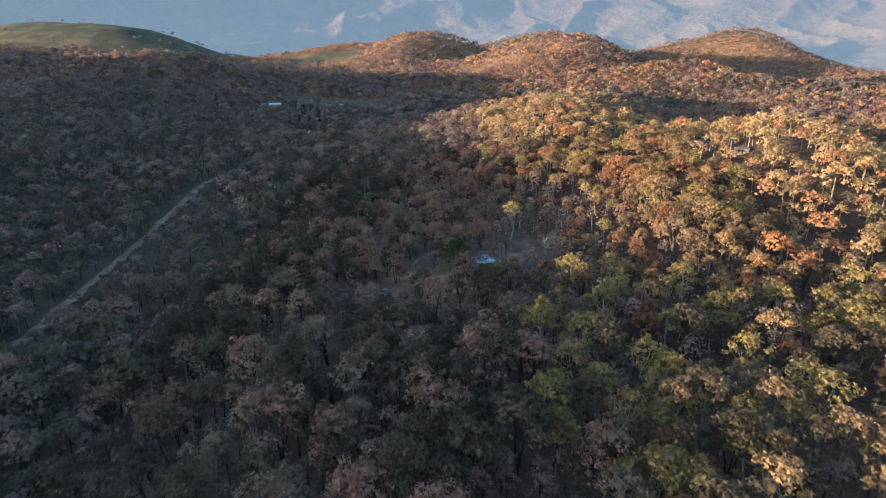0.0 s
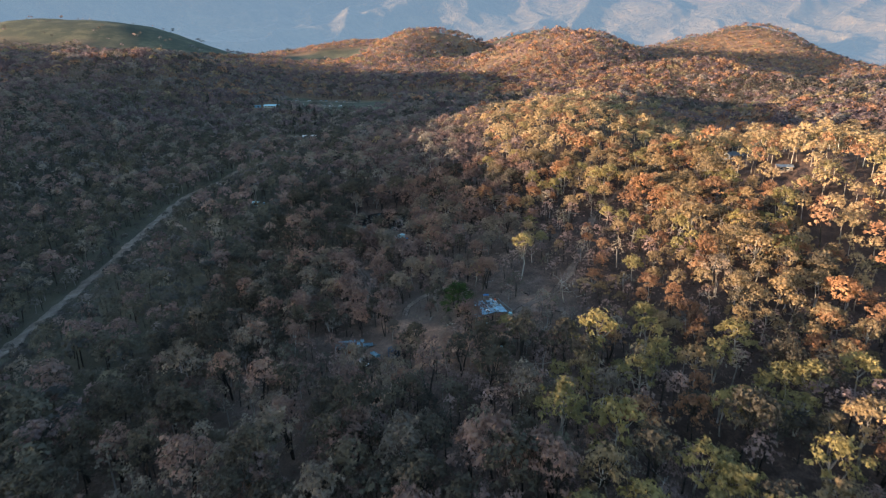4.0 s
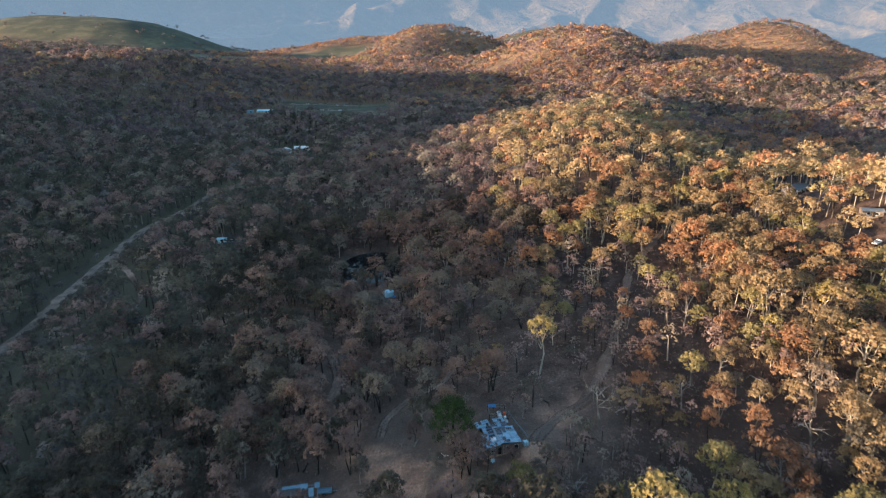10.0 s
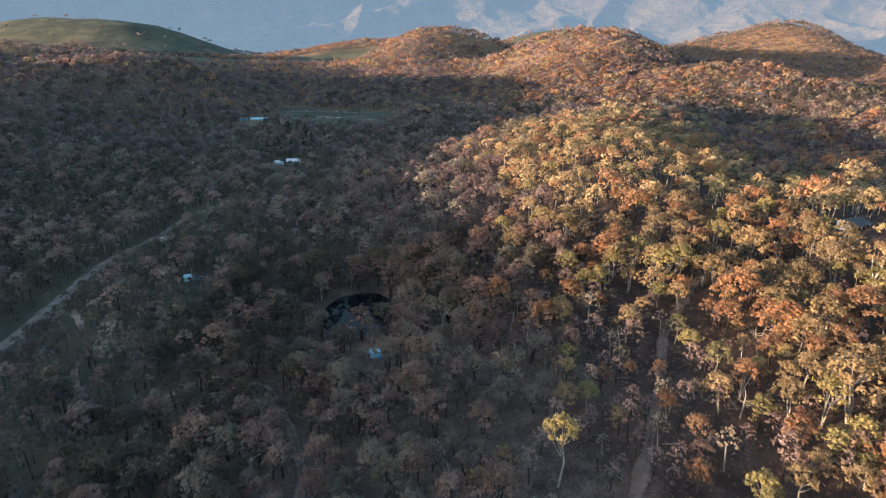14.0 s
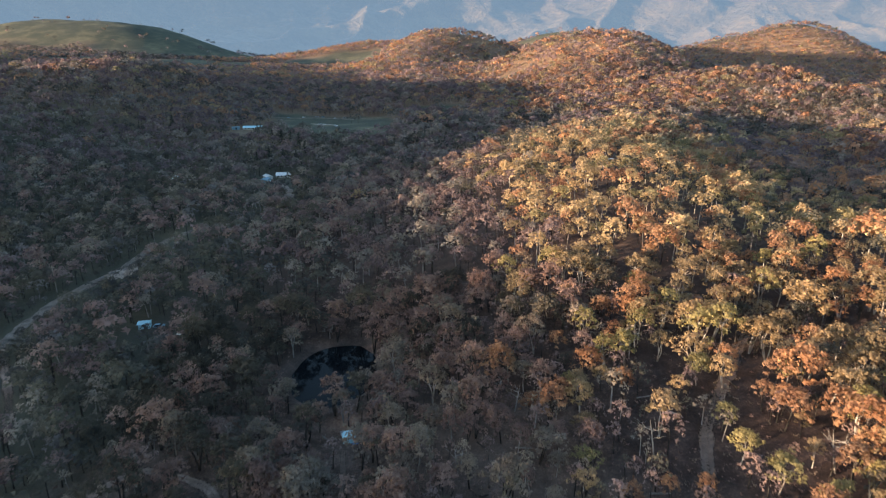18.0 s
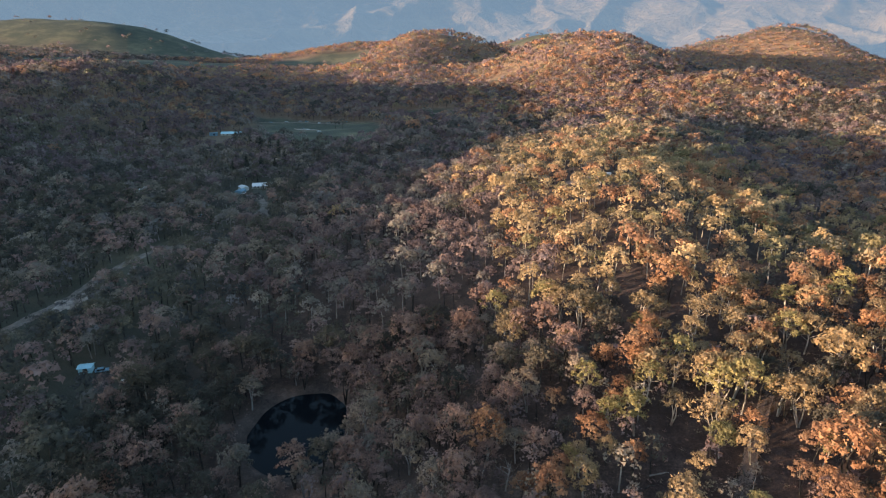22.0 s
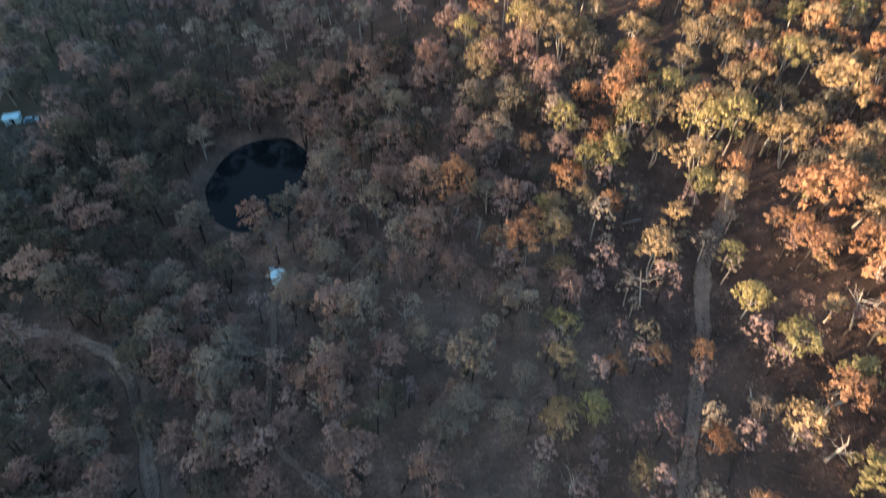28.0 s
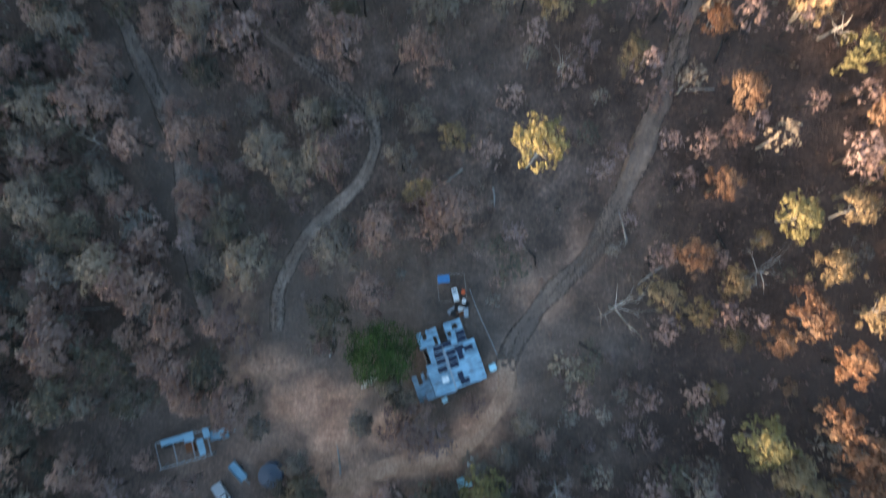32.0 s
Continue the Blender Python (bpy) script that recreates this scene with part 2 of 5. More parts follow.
# ---- the lie of the land ----
BASE = (-11.86, 0.01772, 0.00899)
NEAR_HILLS = [
    (87, 330, 64, 101, 16, 21.2),
    (69, 162, 85, 93, 0, 12.6),
    (98, 25, 32, 46, 0, 8.2),
    (193, 96, 41, 59, 0, 34.5),
    (-198, 17, 94, 213, 7, -13.9),
    (0, -281, 216, 113, 1, -18.4),
    (-34, 132, 32, 42, 13, -10.5),
    (-163, 190, 40, 70, 0, 4.0),
    (321, 587, 58, 172, 5, -12.0),
    (-143, 500, 151, 79, 7, -12.4),
    (225, 37, 121, 131, 0, -4.2),
    (-468, 381, 72, 156, 3, 30.6),
    (-538, 825, 110, 51, 4, 23.0),
    (-425, 800, 51, 73, -10, 19.0),
    (-425, 608, 64, 103, 2, 15.5),
    (-771, 791, 194, 147, -5, 14.0),
    (405, 925, 110, 70, 12, 34.0),
    (492, 791, 130, 72, -29, 11.2),
    (150, 520, 72, 85, 0, 17.0),
    (228, 285, 50, 60, 0, 9.0),
    (90, 265, 60, 60, 0, 4.0),
    (85, 660, 60, 70, 0, -8.0),
    (70, 1650, 45, 90, 0, -14.0),
    (425, 1180, 70, 85, 0, -20.0),
    (60, 1090, 60, 130, 15, -18.0),
    (400, 690, 75, 42, 15, -14.0),
    (640, 1650, 150, 150, 0, -20.0),
    (950, 1950, 300, 260, 0, -38.0),
    (620, 1330, 140, 120, 0, -20.0),
    # hill added behind the nearer crest to shade the slopes east of it
    (450, 1960, 130, 130, 0, 96.0),
    (275, 475, 55, 90, 0, -10.0),
    (510, 770, 60, 50, 0, 8.0),
    (-510, 700, 110, 75, 0, 32.0),
    (-195, 785, 120, 80, 0, -15.0),
    (620, 1240, 150, 130, 0, -15.0),
    (18, -16, 21, 20, 0, 3.2),
    (180, 300, 30, 52, 0, -7.5),
    (160, 258, 26, 32, 0, -5.0),
]
FAR_HILLS = [
    (259, 1371, 138, 95, -20, 75.7),
    (160, 1384, 95, 95, 4, 24.0),
    (329, 1179, 218, 95, 18, 56.2),
    (26, 1788, 95, 95, -8, 72.0),
    (-153, 1766, 95, 216, -1, 78.8),
    (-349, 2156, 220, 191, 41, 72.0),
    (291, 2303, 201, 108, -53, 104.9),
    (35, 2223, 95, 100, 0, 35.5),
    (1300, 2680, 190, 130, -14, 128.0),
    (950, 2640, 150, 100, 0, 40.0),
    (1800, 2450, 330, 400, 0, -70.0),
    (1300, 1500, 380, 480, 0, -62.0),
    (1100, 2200, 380, 180, 0, -50.0),
    (1515, 2179, 324, 319, -6, 19.5),
    (-1747, 2450, 365, 320, -11, 184.2),
    (-1228, 2396, 206, 225, -2, 77.2),
    (-1234, 1192, 558, 519, 10, 85.5),
    (-784, 1656, 154, 206, 45, 10.9),
    # unseen hill far west, added only to cast shade on the mountains
    (-4300, 2170, 430, 1100, 20, 560.0),
]
RIDGE_FAR, RIDGE_WIDE = -900.0, 170.0     # a long unseen ridge up-sun, placed so that its shadow fills the valley
CA, SA = math.cos(radians(SUN_AZ)), math.sin(radians(SUN_AZ))
DAM = (-40.0, 131.0, 14.5, 21.5, -17.6)   # centre, half sizes, water level


def smooth(a, b, v):
    k = np.clip((v - a) / (b - a), 0, 1)
    return k * k * (3 - 2 * k)


def wave(x, y, size, seed):
    """Cheap smooth noise in -1..1."""
    r = np.random.RandomState(seed)
    z = 0
    for _ in range(5):
        a, p, s = r.uniform(0, 6.28), r.uniform(0, 6.28), r.uniform(0.7, 1.5) * 6.28 / size
        z = z + np.sin((x * math.cos(a) + y * math.sin(a)) * s + p)
    return z / 3.2


def hills(x, y):
    z = BASE[0] + BASE[1] * x + BASE[2] * y
    for cx, cy, sx, sy, turn, up in NEAR_HILLS + FAR_HILLS:
        c, s = math.cos(radians(turn)), math.sin(radians(turn))
        dx, dy = x - cx, y - cy
        z = z + up * np.exp(-0.5 * (((c * dx + s * dy) / sx) ** 2 + ((c * dy - s * dx) / sy) ** 2))
    return z


CREST_AT = np.arange(-1200.0, 3000.0, 50.0)
CREST_UP = np.interp(CREST_AT, (-700, -165, -130, -100, -60, 36, 81, 388, 600, 720, 915, 1300, 1440, 1524, 1700, 2500), RIDGE_TOP) - hills(CA * RIDGE_FAR - SA * CREST_AT, SA * RIDGE_FAR + CA * CREST_AT)


def land(x, y):
    x, y = np.asarray(x, float), np.asarray(y, float)
    z = hills(x, y)
    along, across = CA * x + SA * y, CA * y - SA * x
    crest = np.interp(across, CREST_AT, CREST_UP) * smooth(-1100, -500, across) * (1 - smooth(1900, 2400, across))
    z = z + (crest + 4 * wave(x, y, 240, 3)) * np.exp(-0.5 * ((along - RIDGE_FAR) / RIDGE_WIDE) ** 2)
    far = smooth(250, 900, np.hypot(x, y))
    z = z + far * (3.0 * wave(x, y, 260, 5) + 1.6 * wave(x, y, 110, 6)) + 0.35 * wave(x, y, 45, 7)
    r = np.hypot((x - DAM[0]) / DAM[2], (y - DAM[1]) / DAM[3]) + 0.04 * wave(x, y, 14, 9)
    bowl = DAM[4] + np.clip((r - 1) * 9, -3, 1.6)
    k = 1 - smooth(1.15, 1.75, r)
    return z * (1 - k) + bowl * k


def axis(lo, hi, fine, mid_lo, mid_hi, mid, grow, end_lo, end_hi):
    """Grid lines: fine within lo..hi, mid within mid_lo..mid_hi, growing beyond."""
    a = list(np.arange(lo, hi, fine))
    a += list(np.arange(hi, mid_hi, mid))
    step, v = mid, mid_hi
    while v < end_hi:
        a.append(v)
        step *= grow
        v += step
    a.append(end_hi)
    b, v = [], lo - mid
    while v > mid_lo:
        b.append(v)
        v -= mid
    step = mid
    while v > end_lo:
        b.append(v)
        step *= grow
        v -= step
    b.append(end_lo)
    return np.array(b[::-1] + a)


def quad_mesh(name, verts, quads, mats, slots=None, shade=False, tone=None, tris=None):
    """A mesh from arrays of places and of four corners each; tris adds faces of three corners behind them."""
    me = bpy.data.meshes.new(name)
    quads = np.asarray(quads, dtype=np.int32).reshape(-1, 4)
    tris = np.zeros((0, 3), np.int32) if tris is None else np.asarray(tris, dtype=np.int32).reshape(-1, 3)
    n, m = len(quads), len(tris)
    me.vertices.add(len(verts))
    me.vertices.foreach_set("co", np.ascontiguousarray(verts, dtype=np.float32).ravel())
    me.loops.add(4 * n + 3 * m)
    me.polygons.add(n + m)
    me.loops.foreach_set("vertex_index", np.concatenate([quads.ravel(), tris.ravel()]))
    me.polygons.foreach_set("loop_start", np.concatenate([np.arange(0, 4 * n, 4), 4 * n + np.arange(0, 3 * m, 3)]).astype(np.int32))
    for mat in mats:
        me.materials.append(mat)
    if slots is not None:
        me.polygons.foreach_set("material_index", np.ascontiguousarray(slots, dtype=np.int32))
    if shade:
        me.polygons.foreach_set("use_smooth", np.ones(n + m, dtype=bool))
    me.update(calc_edges=True)
    if tone is not None:
        me.attributes.new("tone", "FLOAT", "POINT").data.foreach_set("value", np.ascontiguousarray(tone, dtype=np.float32))
    return me


def leaf_mesh(name, leaves, mat):
    return quad_mesh(name, leaves[0], [], [mat], tris=leaves[1])


def grid_quads(nx, ny):
    i, j = np.meshgrid(np.arange(nx - 1), np.arange(ny - 1))
    a = (j * nx + i).ravel()
    return np.stack([a, a + 1, a + 1 + nx, a + nx], 1)


def pasture(x, y):
    """Where open grass lies instead of wood, 0..1."""
    g = np.zeros_like(x)
    for cx, cy, sx, sy in PASTURES:
        g = np.maximum(g, 1 - smooth(0.75, 1.1, np.hypot((x - cx) / sx, (y - cy) / sy) + 0.12 * wave(x, y, 0.9 * min(sx, sy), 21)))
    return g


PASTURES = [
    (-980, 1420, 430, 230),
    (-165, 705, 105, 108), (-195, 790, 95, 40), (-60, 850, 70, 35), (-400, 1800, 210, 170), (270, 2300, 170, 130), (-1560, 2450, 620, 420), (-1150, 2330, 330, 330),
    (60, 1225, 40, 30), (390, 845, 22, 12), (-700, 1500, 230, 200), (300, 2650, 250, 110), (1250, 1350, 300, 200), (-150, 2900, 2500, 280), (-430, 880, 50, 25),
]
gx = axis(-75, 45, 2.5, -270, 300, 6, 1.045, -4600, 4600)
gy = axis(-50, 170, 2.5, -290, 520, 6, 1.04, -2500, 4700)
GX, GY = np.meshgrid(gx, gy)
GZ = land(GX, GY)
me = quad_mesh("ground", np.stack([GX.ravel(), GY.ravel(), GZ.ravel()], 1), grid_quads(len(gx), len(gy)), [floor_mat], shade=True)
# the wooded west takes three quarters of the darker grass colour too
me.attributes.new("pasture", "FLOAT", "POINT").data.foreach_set("value", np.maximum(pasture(GX, GY), 0.75 * (1 - smooth(-120, -75, GX + 14 * wave(GX, GY, 90, 25))) * (1 - smooth(500, 700, GY))).ravel().astype(np.float32))
def bare(x, y):
    """Where feet and wheels have bared the earth round the house and along the tracks."""
    g = np.zeros_like(x)
    for cx, cy, rx, ry, k in BARE:
        g = np.maximum(g, k * (1 - smooth(0.35, 1.15, np.hypot((x - cx) / rx, (y - cy) / ry) + 0.2 * wave(x, y, 9, 23))))
    return g


me.attributes.new("litter", "FLOAT", "POINT").data.foreach_set("value", (0.8 * smooth(380, 560, GY)).ravel().astype(np.float32))
# mask of burnt earth and painted shade, east of the house and northwards
me.attributes.new("char_shade", "FLOAT", "POINT").data.foreach_set("value", (np.maximum(smooth(25, 55, GX + 9 * wave(GX, GY, 60, 24)), 0.7 * smooth(80, 115, GY)) * smooth(-130, -60, GY) * (1 - smooth(420, 520, GY))).ravel().astype(np.float32))
BARE = [(-19, -15, 9, 3.5, 0.8), (-11, -21, 9, 6, 0.9), (-7, -29, 6, 8, 0.9), (-5, -37, 8, 7, 0.95), (2, -26, 4.5, 5, 1.0), (9, -31, 9, 3.5, 0.95), (17, -26, 5, 5, 0.95), (21, -19, 4, 7, 0.85), (-24, -6, 5, 10, 0.5), (-26, -30, 12, 8, 0.15), (9, -40, 9, 6, 0.5), (-50, 151, 7, 4, 0.3), (-30, 100, 7, 8, 0.5), (29, -4, 6, 6, 0.65), (36, 4, 4, 6, 0.5), (43, 14, 4, 6, 0.2), (49, 26, 3, 7, 0.2), (-33, 149, 5, 3, 0.4)]
me.attributes.new("bare", "FLOAT", "POINT").data.foreach_set("value", bare(GX, GY).ravel().astype(np.float32))
tagged(new("ground", me), "hilly ground of burnt forest floor and distant pasture", "ground", kind="structure")


def resample(points, step):
    """A smooth line through the points (Catmull-Rom), at even steps."""
    p = np.array(points, float)
    p = np.vstack([2 * p[0] - p[1], p, 2 * p[-1] - p[-2]])
    out = []
    for i in range(1, len(p) - 2):
        for k in np.linspace(0, 1, 12, endpoint=False):
            a, b, c, d = p[i - 1 : i + 3]
            out.append(0.5 * (2 * b + (c - a) * k + (2 * a - 5 * b + 4 * c - d) * k * k + (3 * b - a - 3 * c + d) * k ** 3))
    out.append(p[-2])
    out = np.array(out)
    s = np.r_[0, np.cumsum(np.hypot(*np.diff(out, axis=0).T))]
    t = np.arange(0, s[-1], step)
    return np.stack([np.interp(t, s, out[:, 0]), np.interp(t, s, out[:, 1])], 1)


TRACKS = []


def track(name, points, width, mat, label, up=0.1, ruts=True, keep=True):
    """A dirt road draped over the land: worn wheel ruts, a low crown between them and frayed edges."""
    line = resample(points, 1.6)
    way = np.gradient(line, axis=0)
    way /= np.linalg.norm(way, axis=1)[:, None]
    side = np.stack([way[:, 1], -way[:, 0]], 1)
    cuts = np.array([-1, -0.78, -0.5, -0.3, -0.12, 0.12, 0.3, 0.5, 0.78, 1])
    rise = np.array([-0.25, 0.0, -0.07, -0.07, 0.03, 0.03, -0.07, -0.07, 0.0, -0.25]) if ruts else np.array([-0.25, 0, 0.02, 0.03, 0.04, 0.04, 0.03, 0.02, 0, -0.25])
    rows = []
    for k, (c, r) in enumerate(zip(cuts, rise)):
        fray = 1 + (0.42 * wave(line[:, 0], line[:, 1], 7 + k, 31 + k) if abs(c) > 0.7 else 0)
        q = line + side * (c * width / 2 * fray)[:, None] if abs(c) > 0.7 else line + side * (c * width / 2)
        rows.append(np.stack([q[:, 0], q[:, 1], land(q[:, 0], q[:, 1]) + up + r], 1))
    v = np.stack(rows, 1).reshape(-1, 3)
    me = quad_mesh(name, v, grid_quads(len(cuts), len(line)), [mat], shade=True)
    worn = np.tile(np.interp(np.abs(cuts), (0, 0.12, 0.3, 0.5, 0.78, 1.0), (0.7, 0.75, 1.0, 0.95, 0.5, -0.25)), len(line)) * np.repeat(0.72 + 0.4 * np.clip(wave(line[:, 0], line[:, 1], 26, 33), -1, 1), len(cuts))
    me.attributes.new("worn", "FLOAT", "POINT").data.foreach_set("value", worn.astype(np.float32))
    if keep:
        TRACKS.append((line, width))
        if name == "road":
            open_ = line[(line[:, 1] > -70) & (line[:, 1] < 240)]
            TRACKS.append((open_ + np.array([7.0, -7.0]), width + 12))
    return tagged(new(name, me), label, "road", kind="structure")


track("road", [(-140, -330), (-150, -180), (-160, -60), (-169, 48), (-171, 79), (-174, 115), (-176, 148), (-177, 181), (-173, 201), (-167, 220), (-167, 246), (-158, 280), (-130, 306), (-118, 335), (-130, 380), (-150, 425)], 5.6, road_dirt, "pale unsealed gravel road along the valley", 0.25, False)
track("dirt_track", [(-176, 150), (-160, 130), (-145, 112), (-136, 99), (-133, 87), (-124, 74), (-110, 62), (-94, 61), (-83, 75), (-71, 74), (-58, 68), (-49, 55), (-41, 40), (-35, 25), (-33, 8), (-30, -4), (-27, -9)], 3.6, track_dirt, "brown dirt track winding through burnt trees")
track("dirt_track", [(-13, 40), (-7, 35.5), (-1.4, 30), (1.2, 24), (-1.6, 17), (-8, 11), (-13, 5), (-16.5, -2), (-17, -9)], 3.0, track_dirt, "narrow dirt track bending towards the yard")
track("dirt_track", [(96, 128), (84, 108), (76, 94), (67, 78), (61, 58), (56, 46), (50, 29), (44, 15), (39, 5), (31, -3), (25, -10), (22, -16)], 4.01, worn_dirt, "wide dirt track with two wheel ruts")
track("foot_track", [(-27, 84), (-24, 70), (-22.5, 56), (-19, 46), (-13, 40)], 1.8, worn_dirt, "narrow faint foot track leading to the tank", 0.08)
track("yard_track", [(22.4, -14.5), (22, -20), (17, -27), (9, -31.5), (0, -33), (-9, -40), (-22, -60)], 3.4, yard_dirt, "pinkish bare wheel track curving below the house")
track("farm_track", [(-290, 770), (-251, 784), (-220, 812), (-182, 810), (-150, 806), (-90, 830), (-8, 874), (60, 950)], 4.0, road_dirt, "pale farm track across the far paddock", 0.4, False)
track("farm_track", [(-250, 400), (-245, 425), (-225, 445), (-190, 455)], 4.0, road_dirt, "pale driveway between dark trees", 0.3, False)


def patch_of(name, cx, cy, rx, ry, turn, mat, label, up=0.12, ragged=0.22):
    """A bare patch of earth, lying on the land with a frayed edge."""
    c, s = math.cos(radians(turn)), math.sin(radians(turn))
    n, rings = 40, 9
    v = []
    for k in range(rings):
        f = (k + 0.02) / (rings - 1)
        for a in np.linspace(0, 2 * math.pi, n, endpoint=False):
            e = 1 + ragged * float(wave(60 * math.cos(a) + cx, 60 * math.sin(a) + cy, 40, 77))
            px, py = f * e * rx * math.cos(a), f * e * ry * math.sin(a)
            x, y = cx + c * px - s * py, cy + s * px + c * py
            v.append((x, y, float(land(x, y)) + up * (1 - f ** 6) - 0.15 * (k == rings - 1)))
    q = [(k * n + i, k * n + (i + 1) % n, (k + 1) * n + (i + 1) % n, (k + 1) * n + i) for k in range(rings - 1) for i in range(n)]
    return tagged(new(name, quad_mesh(name, np.array(v), np.array(q), [mat], shade=True)), label, "ground", kind="structure")


patch_of("clearing", -164, 217, 7.5, 10, 10, bright_dirt, "pale bare turning place beside the road", 0.3)
patch_of("clearing", 78, 322, 16, 8, 10, yard_dirt, "bare dirt clearing on the hilltop", 0.3)
patch_of("clearing", -196, 758, 14, 5, 10, bright_dirt, "pale bare ground in the far paddock", 0.5)

# water of the farm dam
water_mat, wnodes, wlinks, wb = material("dark_water", 0.04)
wb.inputs["Base Color"].default_value = (0.006, 0.008, 0.01, 1)
wb.inputs["Specular IOR Level"].default_value = 0.06
wgeo = wnodes.new("ShaderNodeNewGeometry")
bump_on(wnodes, wlinks, wb, noise_node(wnodes, wlinks, 1.2, 3, wgeo.outputs["Position"]).outputs["Fac"], 0.03, 0.05)
bm = bmesh.new()
bvs = [bm.verts.new((DAM[0] + 1.2 * DAM[2] * math.cos(a), DAM[1] + 1.2 * DAM[3] * math.sin(a), DAM[4])) for a in np.linspace(0, 2 * math.pi, 48, endpoint=False)]
bm.faces.new(bvs)
wm = bpy.data.meshes.new("water")
bm.to_mesh(wm)
bm.free()
wm.materials.append(water_mat)
tagged(new("water", wm), "still dark water filling a round farm dam", "water", kind="structure")


# ---- trees ----
def tube(path, radii, sides):
    """A tapered limb along a line of points."""
    path = np.array(path, float)
    v, q = [], []
    for i, (p, r) in enumerate(zip(path, radii)):
        d = path[min(i + 1, len(path) - 1)] - path[max(i - 1, 0)]
        d /= np.linalg.norm(d) + 1e-9
        u = np.cross(d, (0.31, 0.77, 0.21))
        u /= np.linalg.norm(u) + 1e-9
        w = np.cross(d, u)
        for k in range(sides):
            a = 2 * math.pi * k / sides
            v.append(p + r * (math.cos(a) * u + math.sin(a) * w))
        if i:
            b = (i - 1) * sides
            q += [(b + k, b + (k + 1) % sides, b + sides + (k + 1) % sides, b + sides + k) for k in range(sides)]
    return np.array(v), np.array(q)


def joined(pieces):
    v, q, n = [], [], 0
    for pv, pq in pieces:
        v.append(pv)
        q.append(pq + n)
        n += len(pv)
    return np.concatenate(v), np.concatenate(q)


def sprays(rng, centres, sizes, count, leaf, squash=0.75, ruffle=0.5, slim=0.7, crown=True):
    """Leaf sprays: small crooked three-cornered blades that wrap clumps, few of them inside."""
    n = len(centres) * count
    c = np.repeat(centres, count, axis=0)
    s = np.repeat(sizes, count)[:, None]
    d = rng.normal(size=(n, 3))
    d[:, 2] = np.where((d[:, 2] < 0) & (rng.uniform(size=n) < 0.5), -d[:, 2], d[:, 2])
    d /= np.linalg.norm(d, axis=1)[:, None]
    p = c + d * s * rng.uniform(0.12, 1.3, (n, 1)) ** 0.7 * np.array([1, 1, squash])
    mid = centres.mean(0) - np.array([0, 0, 0.12 * np.ptp(centres[:, 2])])
    out = (p - mid) / (np.linalg.norm(p - mid, axis=1)[:, None] + 0.01)
    nrm = (0.5 if crown else 0.0) * out + 0.55 * d + ruffle * rng.normal(size=(n, 3)) + np.array([0, 0, 0.25])
    nrm /= np.linalg.norm(nrm, axis=1)[:, None]
    u = np.cross(nrm, rng.normal(size=(n, 3)))
    u /= np.linalg.norm(u, axis=1)[:, None]
    w = np.cross(nrm, u)
    a = leaf * rng.uniform(0.55, 1.5, (n, 1))
    k = slim * rng.uniform(0.7, 1.3, (n, 1))
    j = rng.uniform(-0.6, 0.6, (n, 1))
    v = np.stack([p - u * a - w * a * k * 0.6, p + u * a - w * a * k * 0.6, p + w * a * k + u * a * j - nrm * a * 0.25], 1).reshape(-1, 3)
    return v, np.arange(3 * n).reshape(-1, 3)


